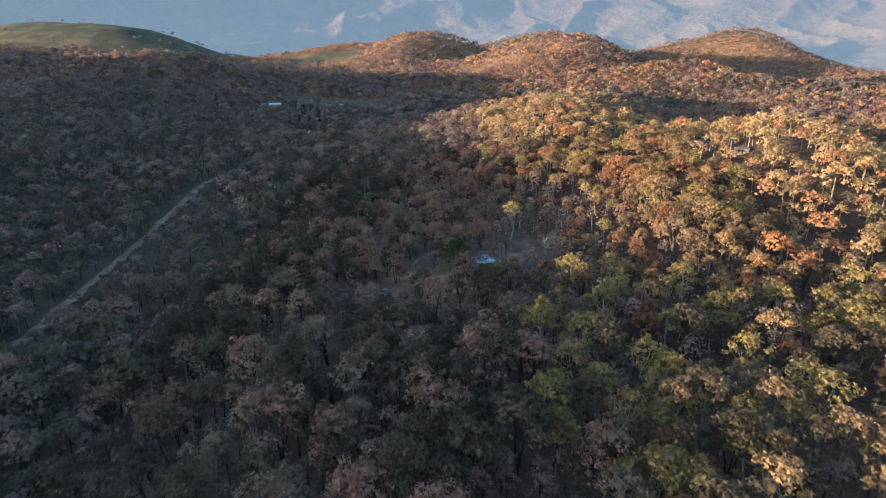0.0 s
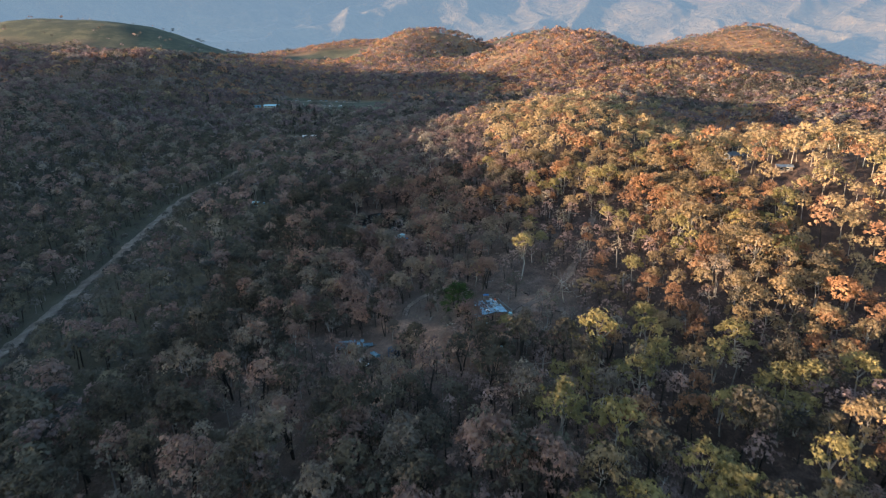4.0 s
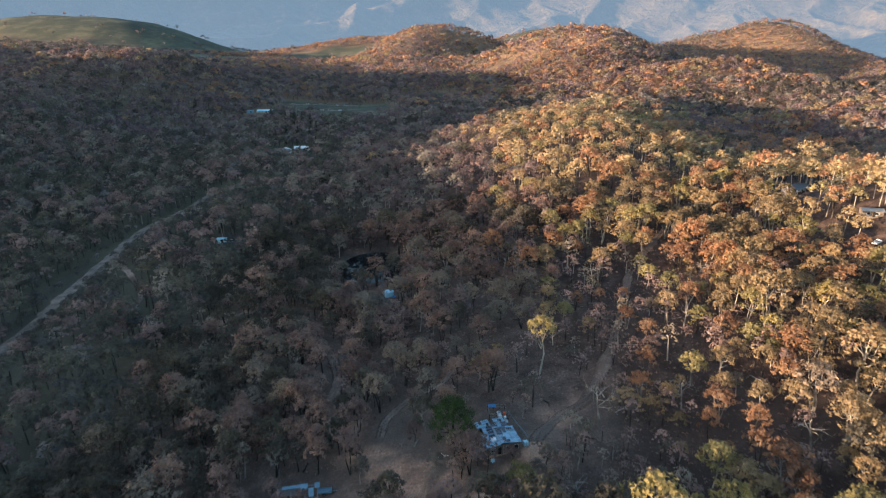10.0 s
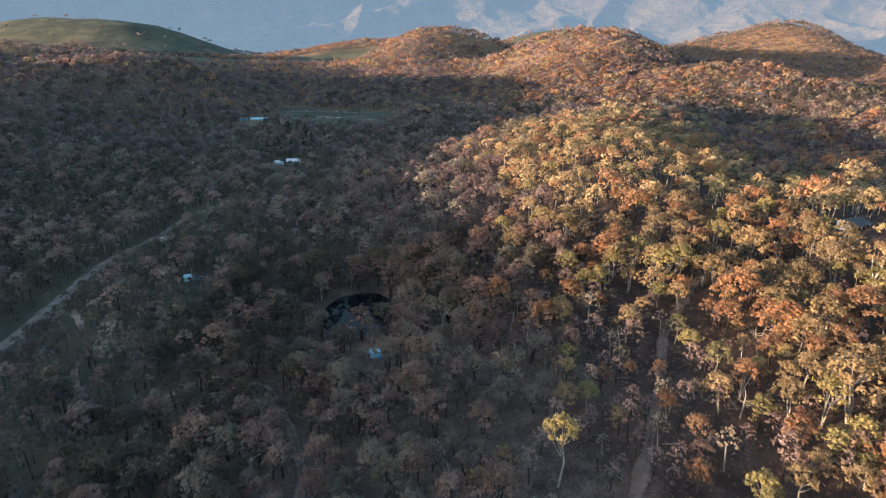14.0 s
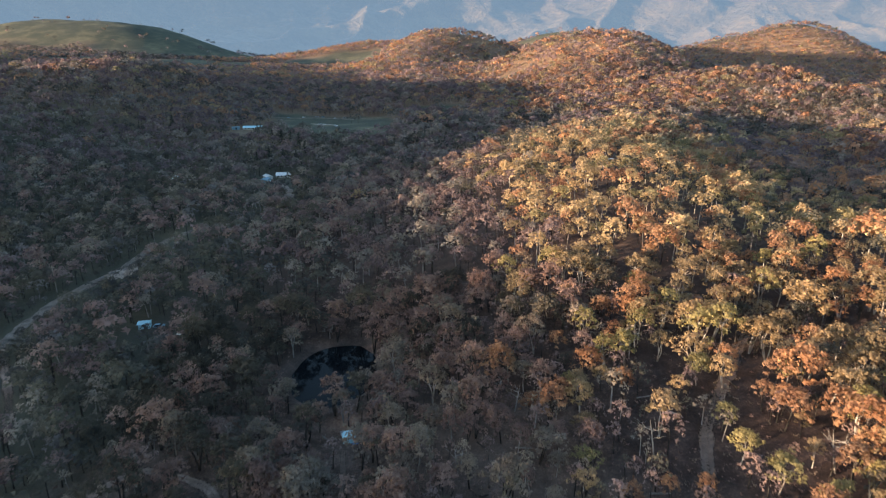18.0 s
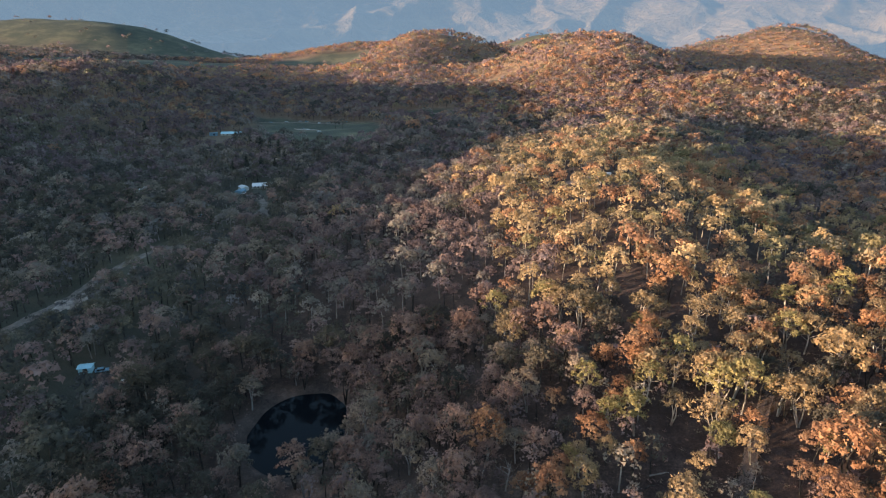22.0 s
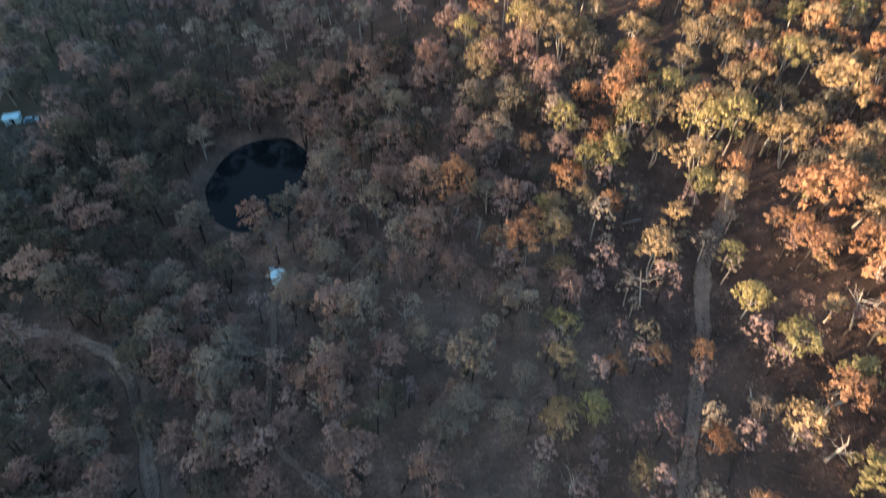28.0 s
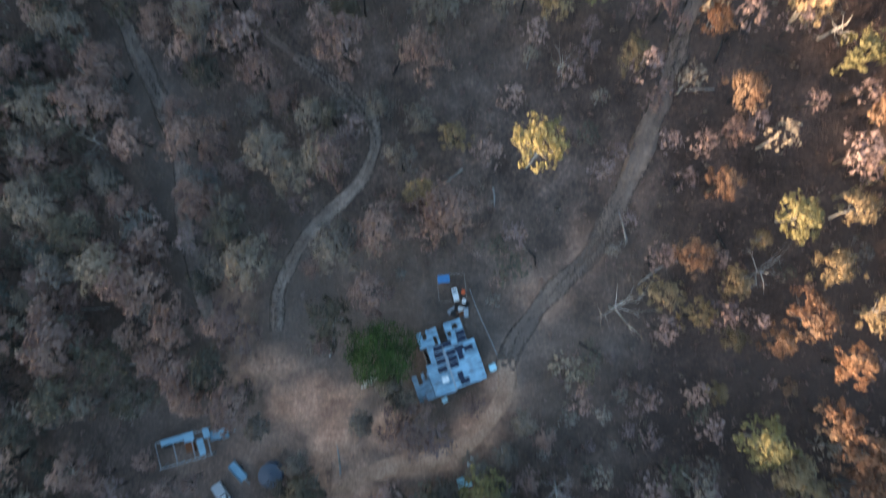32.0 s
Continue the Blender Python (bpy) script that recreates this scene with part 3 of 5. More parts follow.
def gum(rng, height, spread, lod, lean=0.07, low=0.4, stems=None, leaf_count=None, pieces=False):
    """A gum tree: one or more bare leaning trunks, forking limbs and an open crown of separate puffs. lod 0 near, 1 mid, 2 far. Returns wood, leaves."""
    r0 = height * 0.0155 * rng.uniform(0.85, 1.2)
    wood, centres, sizes = [], [], []
    sides = (5, 4, 3, 3)[lod]
    stems = stems or (1 if lod else rng.choice([1, 1, 2, 3]))
    tops = []
    for s in range(stems):
        a = rng.uniform(0, 6.28)
        off = (0.16 * height if stems > 1 else lean * height) * rng.uniform(0.5, 1.1)
        top = np.array([off * math.cos(a), off * math.sin(a), height * rng.uniform(0.55, 0.66)])
        tops.append(top)
        bend = top * 0.5 + rng.normal(size=3) * 0.025 * height
        if lod == 0:
            wood.append(tube([(0, 0, -0.4), bend, top], [r0 * 1.2, r0 * 0.85, r0 * 0.5], sides))
        else:
            wood.append(tube([(0, 0, -0.5), top], [r0 * 1.3, r0 * 0.8], sides))
    n = int((rng.randint(28, 36), rng.randint(21, 27), rng.randint(13, 17), rng.randint(7, 10))[lod])
    turn = rng.uniform(0, 6.28)
    for k in range(n):
        a = turn + 2.4 * k + rng.normal() * 0.35
        f = (k + 0.35) / n
        top = tops[k % stems]
        reach = spread * math.sqrt(f) * rng.uniform(0.66, 0.98)
        size = spread * rng.uniform(0.17, 0.28) * (1.0, 1.05, 1.2, 1.45)[lod] * (1.1 - 0.25 * f)
        end = np.array([0.7 * top[0] + reach * math.cos(a), 0.7 * top[1] + reach * math.sin(a), height * (0.93 - (0.93 - low - 0.08) * f ** 1.3 * rng.uniform(0.55, 1.1))])
        if lod == 0 and k % 4 == 0:
            start = top * rng.uniform(0.62, 1.0)
            m = 0.5 * (start + end) + np.array([0, 0, -0.04 * height]) + rng.normal(size=3) * 0.2
            wood.append(tube([start, m, end], [r0 * 0.45, r0 * 0.28, r0 * 0.1], 4))
        centres.append(end)
        sizes.append(size)
        if rng.uniform() < (0.45, 0.3, 0.2, 0.0)[lod]:
            centres.append(end + rng.normal(size=3) * np.array([0.8, 0.8, 0.5]) * size)
            sizes.append(size * rng.uniform(0.5, 0.8))
    count, leaf = leaf_count or ((19, 0.064), (9, 0.09), (5, 0.14), (4, 0.19))[lod]
    centres, sizes = np.array(centres), np.array(sizes)
    leaves = sprays(rng, centres, sizes, count, leaf * spread, ruffle=(0.42, 0.34, 0.26, 0.2)[lod], slim=(0.75, 0.8, 0.9, 0.9)[lod])
    return wood if pieces else joined(wood), leaves


def dead_gum(rng, height, spread):
    """A bare dead tree with forked, broken limbs."""
    r0 = height * 0.02
    top = np.array([rng.normal() * 0.08 * height, rng.normal() * 0.08 * height, height * 0.7])
    wood = [tube([(0, 0, -0.4), top * 0.45 + rng.normal(size=3) * 0.2, top, top * 1.25 + rng.normal(size=3) * 0.5], [r0 * 1.2, r0, r0 * 0.6, r0 * 0.12], 6)]
    for k in range(rng.randint(6, 9)):
        a = 2.4 * k + rng.normal() * 0.4
        s = top * rng.uniform(0.45, 1.05)
        d = np.array([math.cos(a), math.sin(a), rng.uniform(0.15, 0.9)])
        e = s + d * spread * rng.uniform(0.5, 1.0)
        m = 0.5 * (s + e) + rng.normal(size=3) * 0.25
        wood.append(tube([s, m, e], [r0 * 0.5, r0 * 0.33, r0 * 0.1], 5))
        for _ in range(3):
            b = m + (e - m) * rng.uniform(0.1, 0.9)
            wood.append(tube([b, b + (d + rng.normal(size=3) * 0.8) * spread * 0.3], [r0 * 0.2, r0 * 0.05], 4))
    return joined(wood)


def keep_clear(x, y):
    """False where tracks, the dam, yards and houses leave no room for a tree."""
    ok = np.ones(len(x), bool)
    for line, width in TRACKS:
        lo, hi = line.min(0) - 8, line.max(0) + 8
        near = (x > lo[0]) & (x < hi[0]) & (y > lo[1]) & (y < hi[1]) & ok
        idx = np.where(near)[0]
        if len(idx):
            d = np.min(np.hypot(x[idx, None] - line[None, :, 0], y[idx, None] - line[None, :, 1]), axis=1)
            ok[idx[d < width / 2 + (1.4 if width < 4 else -1.2 if width < 5 else 0.5)]] = False
    for cx, cy, rx, ry in CLEARINGS:
        ok &= np.hypot((x - cx) / rx, (y - cy) / ry) > 1
    return ok


CLEARINGS = [
    (-41, 128, 17, 25), (-9, -22, 11.5, 9), (11, -15, 10, 8.5), (9, -31, 12, 3.5), (-31, -30, 14, 10), (-26, 87, 5, 8), (-166, 214, 12, 20), (-155, 190, 9, 16), (-119, 149, 8, 13), (152, 128, 11, 15), (-146, 405, 9, 18), (80, 318, 18, 14), (27.5, 17, 7, 8), (34, 1, 5, 8), (24, -11, 5, 6), (40, -6, 6, 6), (-123, 155, 6, 8), (-105, 150, 4, 5),
    (156, 138, 11, 14), (149, 126, 5, 7), (160, 88, 8, 9), (153, 72, 6, 6), (-160, 446, 21, 24), (-152, 415, 13, 26), (-249, 630, 22, 26), (-240, 590, 15, 30), (20, -27, 8, 6), (12, -4, 8, 6), (1, -13, 8, 8), (-181, 130, 5, 50), (-160, 265, 9, 30), (-132, 302, 14, 9), (-24, -35, 4, 5), (-22, -40, 4, 5),
]


def mixture(rng, x, y):
    """Which of the five kinds of foliage stands here: the fire scorched the eastern hill, the valley stayed green; dark
    kinds also deepen the shade in the gullies and on the western slope.
    """
    n = len(x)
    w = np.zeros((n, 5))                      # rust, olive, green, mauve, grey
    east = smooth(8, 55, x + 14 * wave(x, y, 90, 41) + 0.06 * np.clip(y - 150, 0, 400))
    south = 1 - smooth(-62, -22, y + 14 * wave(x, y, 80, 42))
    west = 1 - smooth(-110, -50, x + 16 * wave(x, y, 100, 43))
    far = smooth(520, 800, y)
    low = 1 - smooth(-19, -6, land(x, y))
    blot = np.clip(wave(x, y, 60, 44), -1, 1)
    w[:, 0] = east * (0.27 + 0.3 * blot) * (1 - south) + 0.1 * south * east
    w[:, 1] = east * (0.68 - 0.25 * blot) * (1 - south) + 0.72 * south * east
    w[:, 2] = 0.8 * west * low + 0.2 * west + 0.08 + 0.7 * south * (1 - east) + 0.06 * east
    w[:, 3] = (1 - east) * (1 - 0.7 * west * low) * (0.75 + 0.3 * blot) * (1 - 0.45 * south)
    w[:, 4] = (1 - east) * (0.42 - 0.2 * blot - 0.1 * south)
    w = w * (1 - far)[:, None] + far[:, None] * np.array([0.28, 0.2, 0.05, 0.39, 0.08])
    bowl = smooth(140, 190, x - 0.12 * (y - 250)) * smooth(230, 300, y) * (1 - smooth(560, 640, y))
    w = w * (1 - bowl)[:, None] + bowl[:, None] * np.array([0.22, 0.08, 0.12, 0.5, 0.08])
    # dark green and grey kinds in the gullies stand in for their shade
    gully_shade = smooth(200, 260, x) * smooth(630, 670, y) * (1 - smooth(765, 800, y)) + (1 - smooth(0.7, 1.1, np.hypot((x - 70) / 110, (y - 660) / 110))) + (1 - smooth(0.7, 1.1, np.hypot((x - 620) / 200, (y - 1180) / 150)))
    gully_shade = np.clip(gully_shade, 0, 1)
    w = w * (1 - gully_shade)[:, None] + gully_shade[:, None] * np.array([0.04, 0.03, 0.36, 0.25, 0.32])
    # western slope: green gums, their dark share raised to deepen its shade
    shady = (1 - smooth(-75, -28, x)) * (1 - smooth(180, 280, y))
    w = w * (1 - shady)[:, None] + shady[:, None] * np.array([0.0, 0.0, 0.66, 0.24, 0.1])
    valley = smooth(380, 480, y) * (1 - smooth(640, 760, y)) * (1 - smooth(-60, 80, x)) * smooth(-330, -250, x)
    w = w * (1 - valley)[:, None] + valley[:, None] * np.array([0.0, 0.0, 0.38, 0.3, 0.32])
    back = (1 - smooth(-60, 40, x)) * smooth(660, 760, y) * (1 - smooth(1050, 1150, y))
    w = w * (1 - back)[:, None] + back[:, None] * np.array([0.06, 0.04, 0.2, 0.46, 0.24])
    green_hill = (1 - smooth(-850, -700, x)) * smooth(1500, 1700, y)
    w = w * (1 - green_hill)[:, None] + green_hill[:, None] * np.array([0.0, 0.0, 0.5, 0.2, 0.3])
    w = np.clip(w, 0.0004, None)
    c = np.cumsum(w / w.sum(1, keepdims=True), axis=1)
    pick = (rng.uniform(size=(n, 1)) > c).sum(1).clip(0, 4)
    return np.where((pick == 1) & (rng.uniform(size=n) < 0.2 + 0.6 * south), 5, pick)


KINDS = ["rust", "olive", "green", "mauve", "grey", "yellow"]
GROUPS = {"rust": "scorched gums", "yellow": "yellow-green gums", "olive": "tan gums", "green": "green gums", "mauve": "browned gums", "grey": "grey-green gums"}
TREE_LABEL = {
    "rust": "gum tree with fire-scorched orange-brown leaves", "olive": "gum tree with dry tan-brown leaves", "yellow": "gum tree with yellow-green sunlit leaves", "green": "gum tree with dark green leaves",
    "mauve": "fire-browned gum tree with dull mauve-brown leaves", "grey": "gum tree with thin grey-green leaves",
}


def scatter(rng, x0, x1, y0, y1, step, thin=0.0):
    gx_, gy_ = np.meshgrid(np.arange(x0, x1, step), np.arange(y0, y1, step))
    x = gx_.ravel() + rng.uniform(-0.48, 0.48, gx_.size) * step
    y = gy_.ravel() + rng.uniform(-0.48, 0.48, gy_.size) * step
    ok = (rng.uniform(size=len(x)) > thin + 0.22 * np.clip(wave(x, y, 38, 51), 0, 1)) & keep_clear(x, y) & ((pasture(x, y) < 0.5) | (rng.uniform(size=len(x)) < 0.005 + 0.2 * np.clip(wave(x, y, 160, 52) - 0.2, 0, 1)))
    return x[ok], y[ok]


def in_cone(x, y, margin):
    """The widening stretch of country that lies ahead of the flight."""
    return np.abs(x) < 0.75 * (y + 290) + margin


rng = np.random.RandomState(11)
OBJECT_ZONE = (-62, 90, -42, 100)      # trees of their own along the flight's end
NEAR_ZONE = (-95, 145, -195, 175)
px_, py_ = scatter(rng, -95, 145, -195, 175, 6.5, 0.02)
sparse = (px_ < 82) & (((px_ > 18) & (py_ > -42) & (py_ < 40)) | ((px_ > 40) & (py_ >= 40) & (py_ < 100)))
sparse |= (py_ > -45) & (rng.uniform(size=len(px_)) < 0.14)
px_, py_ = px_[~sparse], py_[~sparse]
kind_ = mixture(rng, px_, py_)
ok = in_cone(px_, py_, 70) & ((py_ > -45) | (rng.uniform(size=len(px_)) < 0.52))
px_, py_, kind_ = px_[ok], py_[ok], kind_[ok]
own = (px_ > OBJECT_ZONE[0]) & (px_ < OBJECT_ZONE[1]) & (py_ > OBJECT_ZONE[2]) & (py_ < OBJECT_ZONE[3])


# single trees beside the tracks and on the slope east of the house: place, foliage, size
PLACED = [
    (60, 27, "rust", 0.9), (56, 12, "rust", 1.0), (44, 34, "olive", 0.8), (38, 46, "yellow", 0.8), (35, 63, "yellow", 0.9), (55, 77, "olive", 1.25), (37, 85, "olive", 1.1), (28, 98, "mauve", 1.0), (70, 77, "yellow", 0.8),
    (70, 65, "yellow", 0.9), (74, 55, "yellow", 1.0), (77, 44, "rust", 1.1), (70, 39, "olive", 1.1), (65, 43, "grey", 0.8), (57, 39, "rust", 0.8), (76, 31, "yellow", 0.9), (59, 56, "rust", 0.6), (52, 56, "rust", 0.6),
    (59, 21, "mauve", 0.7), (27, 54, "grey", 0.7), (24, 46, "grey", 0.9), (49, 92, "rust", 1.0), (44, 97, "olive", 0.8), (70, 97, "yellow", 0.9), (76, 94, "olive", 1.0), (43, 54, "rust", 0.7), (62, 88, "olive", 0.9),
    (20, 75, "mauve", 0.9), (30, 74, "mauve", 0.8), (22, 60, "mauve", 0.75),
]
PLACED += [
    (67, 7, "yellow", 1.0), (52, 1, "rust", 0.9), (47, -4, "olive", 0.8), (58, -3, "olive", 0.8), (72, -1, "olive", 0.9), (69, -8, "rust", 1.0), (52, -8, "olive", 0.8), (75, 7, "olive", 1.0), (65, -13, "rust", 0.8), (58, -12, "olive", 0.7),
    (61, -28, "yellow", 1.1), (65, -32, "olive", 1.0), (72, -24, "rust", 1.05), (74, -16, "rust", 1.0), (75, -30, "rust", 1.15), (68, -36, "olive", 1.0), (63, 4, "olive", 0.6), (56, -20, "olive", 0.5), (67, -20, "rust", 0.5), (76, -36, "rust", 1.15),
    (-25, 112, "grey", 1.0), (-50, 107, "grey", 1.0), (81, 22, "rust", 1.0), (80, 12, "olive", 0.9), (79, -8, "olive", 1.0),
]
PLACED += [(8, 64, "grey", 0.9), (-3, 84, "grey", 1.0), (10, 36, "mauve", 1.0), (3, 50, "green", 0.9), (-3, 44, "green", 0.9), (-16, 21, "grey", 1.1), (-27, 35, "green", 0.9)]
place_x, place_y, place_kind = np.array([p[0] for p in PLACED], float), np.array([p[1] for p in PLACED], float), np.array([KINDS.index(p[2]) for p in PLACED])
room = np.min(np.hypot(px_[:, None] - place_x, py_[:, None] - place_y), axis=1) > 5.5
px_, py_, kind_ = np.r_[px_[room], place_x], np.r_[py_[room], place_y], np.r_[kind_[room], place_kind]
own = np.r_[own[room], np.ones(len(PLACED), bool)]
own_size = np.r_[np.zeros(int(room.sum())), [p[3] for p in PLACED]]


def tree_height(rng, n):
    return np.clip(rng.normal(11.8, 2.5, n), 6.5, 19)


# trees that stand as things of their own
for k, kind in enumerate(KINDS):
    shapes = []
    for s in range(5):
        r = np.random.RandomState(100 + 10 * k + s)
        wood, leaves = gum(r, 10.2, r.uniform(3.1, 4.2), 0, leaf_count=(26, 0.064))
        bark = (bark_pale if (kind in ("olive", "yellow") and s < 2) else bark_grey if s == 0 else bark_dark)
        shapes.append((quad_mesh("trunk", *wood, [bark], shade=True), leaf_mesh("crown", leaves, LEAF[kind])))
    for i in np.where(own & (kind_ == k))[0]:
        wm_, lm_ = shapes[rng.randint(5)]
        h = own_size[i] * rng.uniform(1.0, 1.12) if own_size[i] else tree_height(rng, 1)[0] / 11.8
        root = new("gum_tree")
        root.matrix_basis = Matrix.Translation((px_[i], py_[i], float(land(px_[i], py_[i])))) @ Matrix.Rotation(rng.uniform(0, 6.28), 4, "Z") @ Matrix.Diagonal((h * rng.uniform(0.9, 1.15), h, h, 1))
        tagged(root, TREE_LABEL[kind], "tree", GROUPS[kind])
        for nm, dat in (("trunk", wm_), ("crown", lm_)):
            o = new(nm, dat)
            o.parent = root


def wood_of(name, label, x, y, kinds, lod, seed, spread=4.4, tall=1.0, leaf_count=None):
    """Woods too many to count: one mesh for each kind of foliage, grown from a dozen forms."""
    rng = np.random.RandomState(seed)
    for k, kind in enumerate(KINDS):
        idx = np.where(kinds == k)[0]
        if not len(idx):
            continue
        forms = [gum(np.random.RandomState(seed * 50 + 7 * k + s), 10.2, spread * np.random.RandomState(s).uniform(0.85, 1.15), lod, leaf_count=leaf_count) for s in range(12)]
        vs, qs, ls, ts, n = [], [], [], [], 0
        tones = np.clip(rng.normal(0, (0.2, 0.2, 0.18, 0.16)[lod], len(idx)), -0.5, 0.5)
        pick = rng.randint(0, 12, len(idx))
        hs = tall * tree_height(rng, len(idx)) / 10.2 * (0.9 + 0.1 * smooth(-120, -40, x[idx] + 0.25 * np.clip(y[idx] - 300, 0, 400))) * (1 + 0.32 * (1 - smooth(-75, -35, y[idx])))
        turn = rng.uniform(0, 6.28, len(idx))
        gz = land(x[idx], y[idx])
        for s, ((wv, wq), (lv, lq)) in enumerate(forms):
            at_ = np.where(pick == s)[0]
            if not len(at_):
                continue
            fv = np.concatenate([wv, lv])
            c, sn, h = np.cos(turn[at_])[:, None], np.sin(turn[at_])[:, None], hs[at_][:, None]
            V = np.stack([(fv[None, :, 0] * c - fv[None, :, 1] * sn) * h + x[idx][at_][:, None], (fv[None, :, 0] * sn + fv[None, :, 1] * c) * h + y[idx][at_][:, None], fv[None, :, 2] * h + gz[at_][:, None]], 2)
            shift = (np.arange(len(at_)) * len(fv))[:, None, None] + n
            qs.append((wq[None] + shift).reshape(-1, 4))
            ls.append((lq[None] + len(wv) + shift).reshape(-1, 3))
            ts.append(np.repeat(tones[at_], len(fv)))
            vs.append(V.reshape(-1, 3))
            n += len(at_) * len(fv)
        qs, ls = np.concatenate(qs), np.concatenate(ls)
        me = quad_mesh(name, np.concatenate(vs), qs, [bark_pale if kind in ("olive", "yellow") else bark_grey if kind == "grey" else bark_dark, (LEAF, MID_HAZE_LEAF, FAR_HAZE_LEAF, FAR_HAZE_LEAF)[lod][kind]], np.r_[np.zeros(len(qs), int), np.ones(len(ls), int)], tone=np.concatenate(ts), tris=ls)
        tagged(new(name, me), label + " with " + TREE_LABEL[kind].split(" with ")[1], "woodland", kind="stuff")


wood_of("woodland", "open burnt woodland of gum trees", px_[~own], py_[~own], kind_[~own], 0, 3, spread=3.85)

sx_, sy_ = scatter(rng, -95, 130, -150, 150, 6.0, 0.1)
ok = in_cone(sx_, sy_, 60) & (np.min(np.hypot(sx_[:, None] - px_, sy_[:, None] - py_), axis=1) > 2.6) & ~((sx_ > 55) & (rng.uniform(size=len(sx_)) < 0.5))
ok &= ~((sx_ > -30) & (sx_ < 22) & (sy_ > -12) & (sy_ < 42) & (rng.uniform(size=len(sx_)) < 0.6))
ok &= ~((np.hypot((sx_ - 13) / 13, (sy_ + 12) / 13) < 1) | (np.hypot((sx_ + 14) / 18, (sy_ + 22) / 14) < 1) | (np.hypot((sx_ - 31) / 7, (sy_ + 2) / 9) < 1))
sx_, sy_ = sx_[ok], sy_[ok]
wood_of("burnt_saplings", "thin burnt gum saplings with few leaves", sx_, sy_, np.where((rng.uniform(size=len(sx_)) < 0.35) | (sx_ < -45), np.where(rng.uniform(size=len(sx_)) < 0.5, 4, 2), 3), 1, 12, spread=2.9, tall=0.72, leaf_count=(4, 0.11))

# thin scrub that closes up round the yard
cx_, cy_ = scatter(rng, -32, 46, -46, 6, 3.4, 0.1)
ok = (np.hypot((cx_ - 12) / 9, (cy_ + 13) / 10) > 1) & (np.hypot((cx_ - 29) / 8, (cy_ + 4) / 10) > 1) & (np.hypot((cx_ + 10) / 12, (cy_ + 22) / 10) > 1) & ((cx_ > 18) | (cy_ < -33) | (rng.uniform(size=len(cx_)) < 0.25))
cx_, cy_ = cx_[ok], cy_[ok]
wood_of("burnt_scrub", "low thin burnt scrub", cx_, cy_, np.where(rng.uniform(size=len(cx_)) < 0.6, 3, np.where(rng.uniform(size=len(cx_)) < 0.5, 4, 2)), 1, 15, spread=2.6, tall=0.42, leaf_count=(4, 0.12))

mx_, my_ = scatter(rng, -460, 520, -240, 430, 8.2)
inner = (mx_ > NEAR_ZONE[0]) & (mx_ < NEAR_ZONE[1]) & (my_ > NEAR_ZONE[2]) & (my_ < NEAR_ZONE[3])
ok = in_cone(mx_, my_, 55) & ~inner
mx_, my_ = mx_[ok], my_[ok]
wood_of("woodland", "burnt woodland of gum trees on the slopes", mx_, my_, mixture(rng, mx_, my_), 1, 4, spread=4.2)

wx_, wy_ = scatter(rng, -460, -55, -240, 430, 9.5)
ok = in_cone(wx_, wy_, 55) & ~((wx_ > NEAR_ZONE[0]) & (wy_ > NEAR_ZONE[2]) & (wy_ < NEAR_ZONE[3]))
wx_, wy_ = wx_[ok], wy_[ok]
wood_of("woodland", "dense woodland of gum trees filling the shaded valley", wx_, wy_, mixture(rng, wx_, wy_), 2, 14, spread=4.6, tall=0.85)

# low shrubs on the open verges of the road
road_line = TRACKS[0][0]
road_line = road_line[(road_line[:, 1] > -110) & (road_line[:, 1] < 245)]
verge = np.repeat(road_line, 3, axis=0)
off = np.where(rng.uniform(size=len(verge)) < 0.75, rng.uniform(4.5, 19, len(verge)), -rng.uniform(4.5, 12, len(verge)))
wx_, wy_ = verge[:, 0] + 0.75 * off, verge[:, 1] - 0.66 * off
ok = (np.min(np.hypot(wx_[:, None] - road_line[None, :, 0], wy_[:, None] - road_line[None, :, 1]), axis=1) > 4.2) & (rng.uniform(size=len(wx_)) < 0.6)
wx_, wy_ = wx_[ok], wy_[ok]
wood_of("roadside_shrubs", "low shrubs on the road verges", wx_, wy_, np.where(rng.uniform(size=len(wx_)) < 0.7, 2, 4), 2, 16, spread=5.5, tall=0.3)

# young growth that closes the canopy on the shaded western slope
wx_, wy_ = scatter(rng, -95, 5, -40, 175, 6.6, 0.05)
ok = (wx_ < -30 + 0.18 * wy_) & (np.hypot((wx_ + 10) / 24, (wy_ + 20) / 24) > 1) & (np.hypot((wx_ + 40) / 20, (wy_ - 122) / 32) > 1) & (np.hypot((wx_ + 27) / 9, (wy_ - 82) / 16) > 1)
wx_, wy_ = wx_[ok], wy_[ok]
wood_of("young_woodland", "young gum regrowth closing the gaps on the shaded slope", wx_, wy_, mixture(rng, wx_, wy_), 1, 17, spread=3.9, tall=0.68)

bx_, by_ = scatter(rng, -240, 240, -380, -60, 9.5)
ok = ~in_cone(bx_, by_, 55) & ~((bx_ > NEAR_ZONE[0]) & (bx_ < NEAR_ZONE[1]) & (by_ > NEAR_ZONE[2]) & in_cone(bx_, by_, 70))
bx_, by_ = bx_[ok], by_[ok]
wood_of("woodland", "burnt woodland of gum trees behind the start of the flight", bx_, by_, mixture(rng, bx_, by_), 2, 8, spread=4.8)

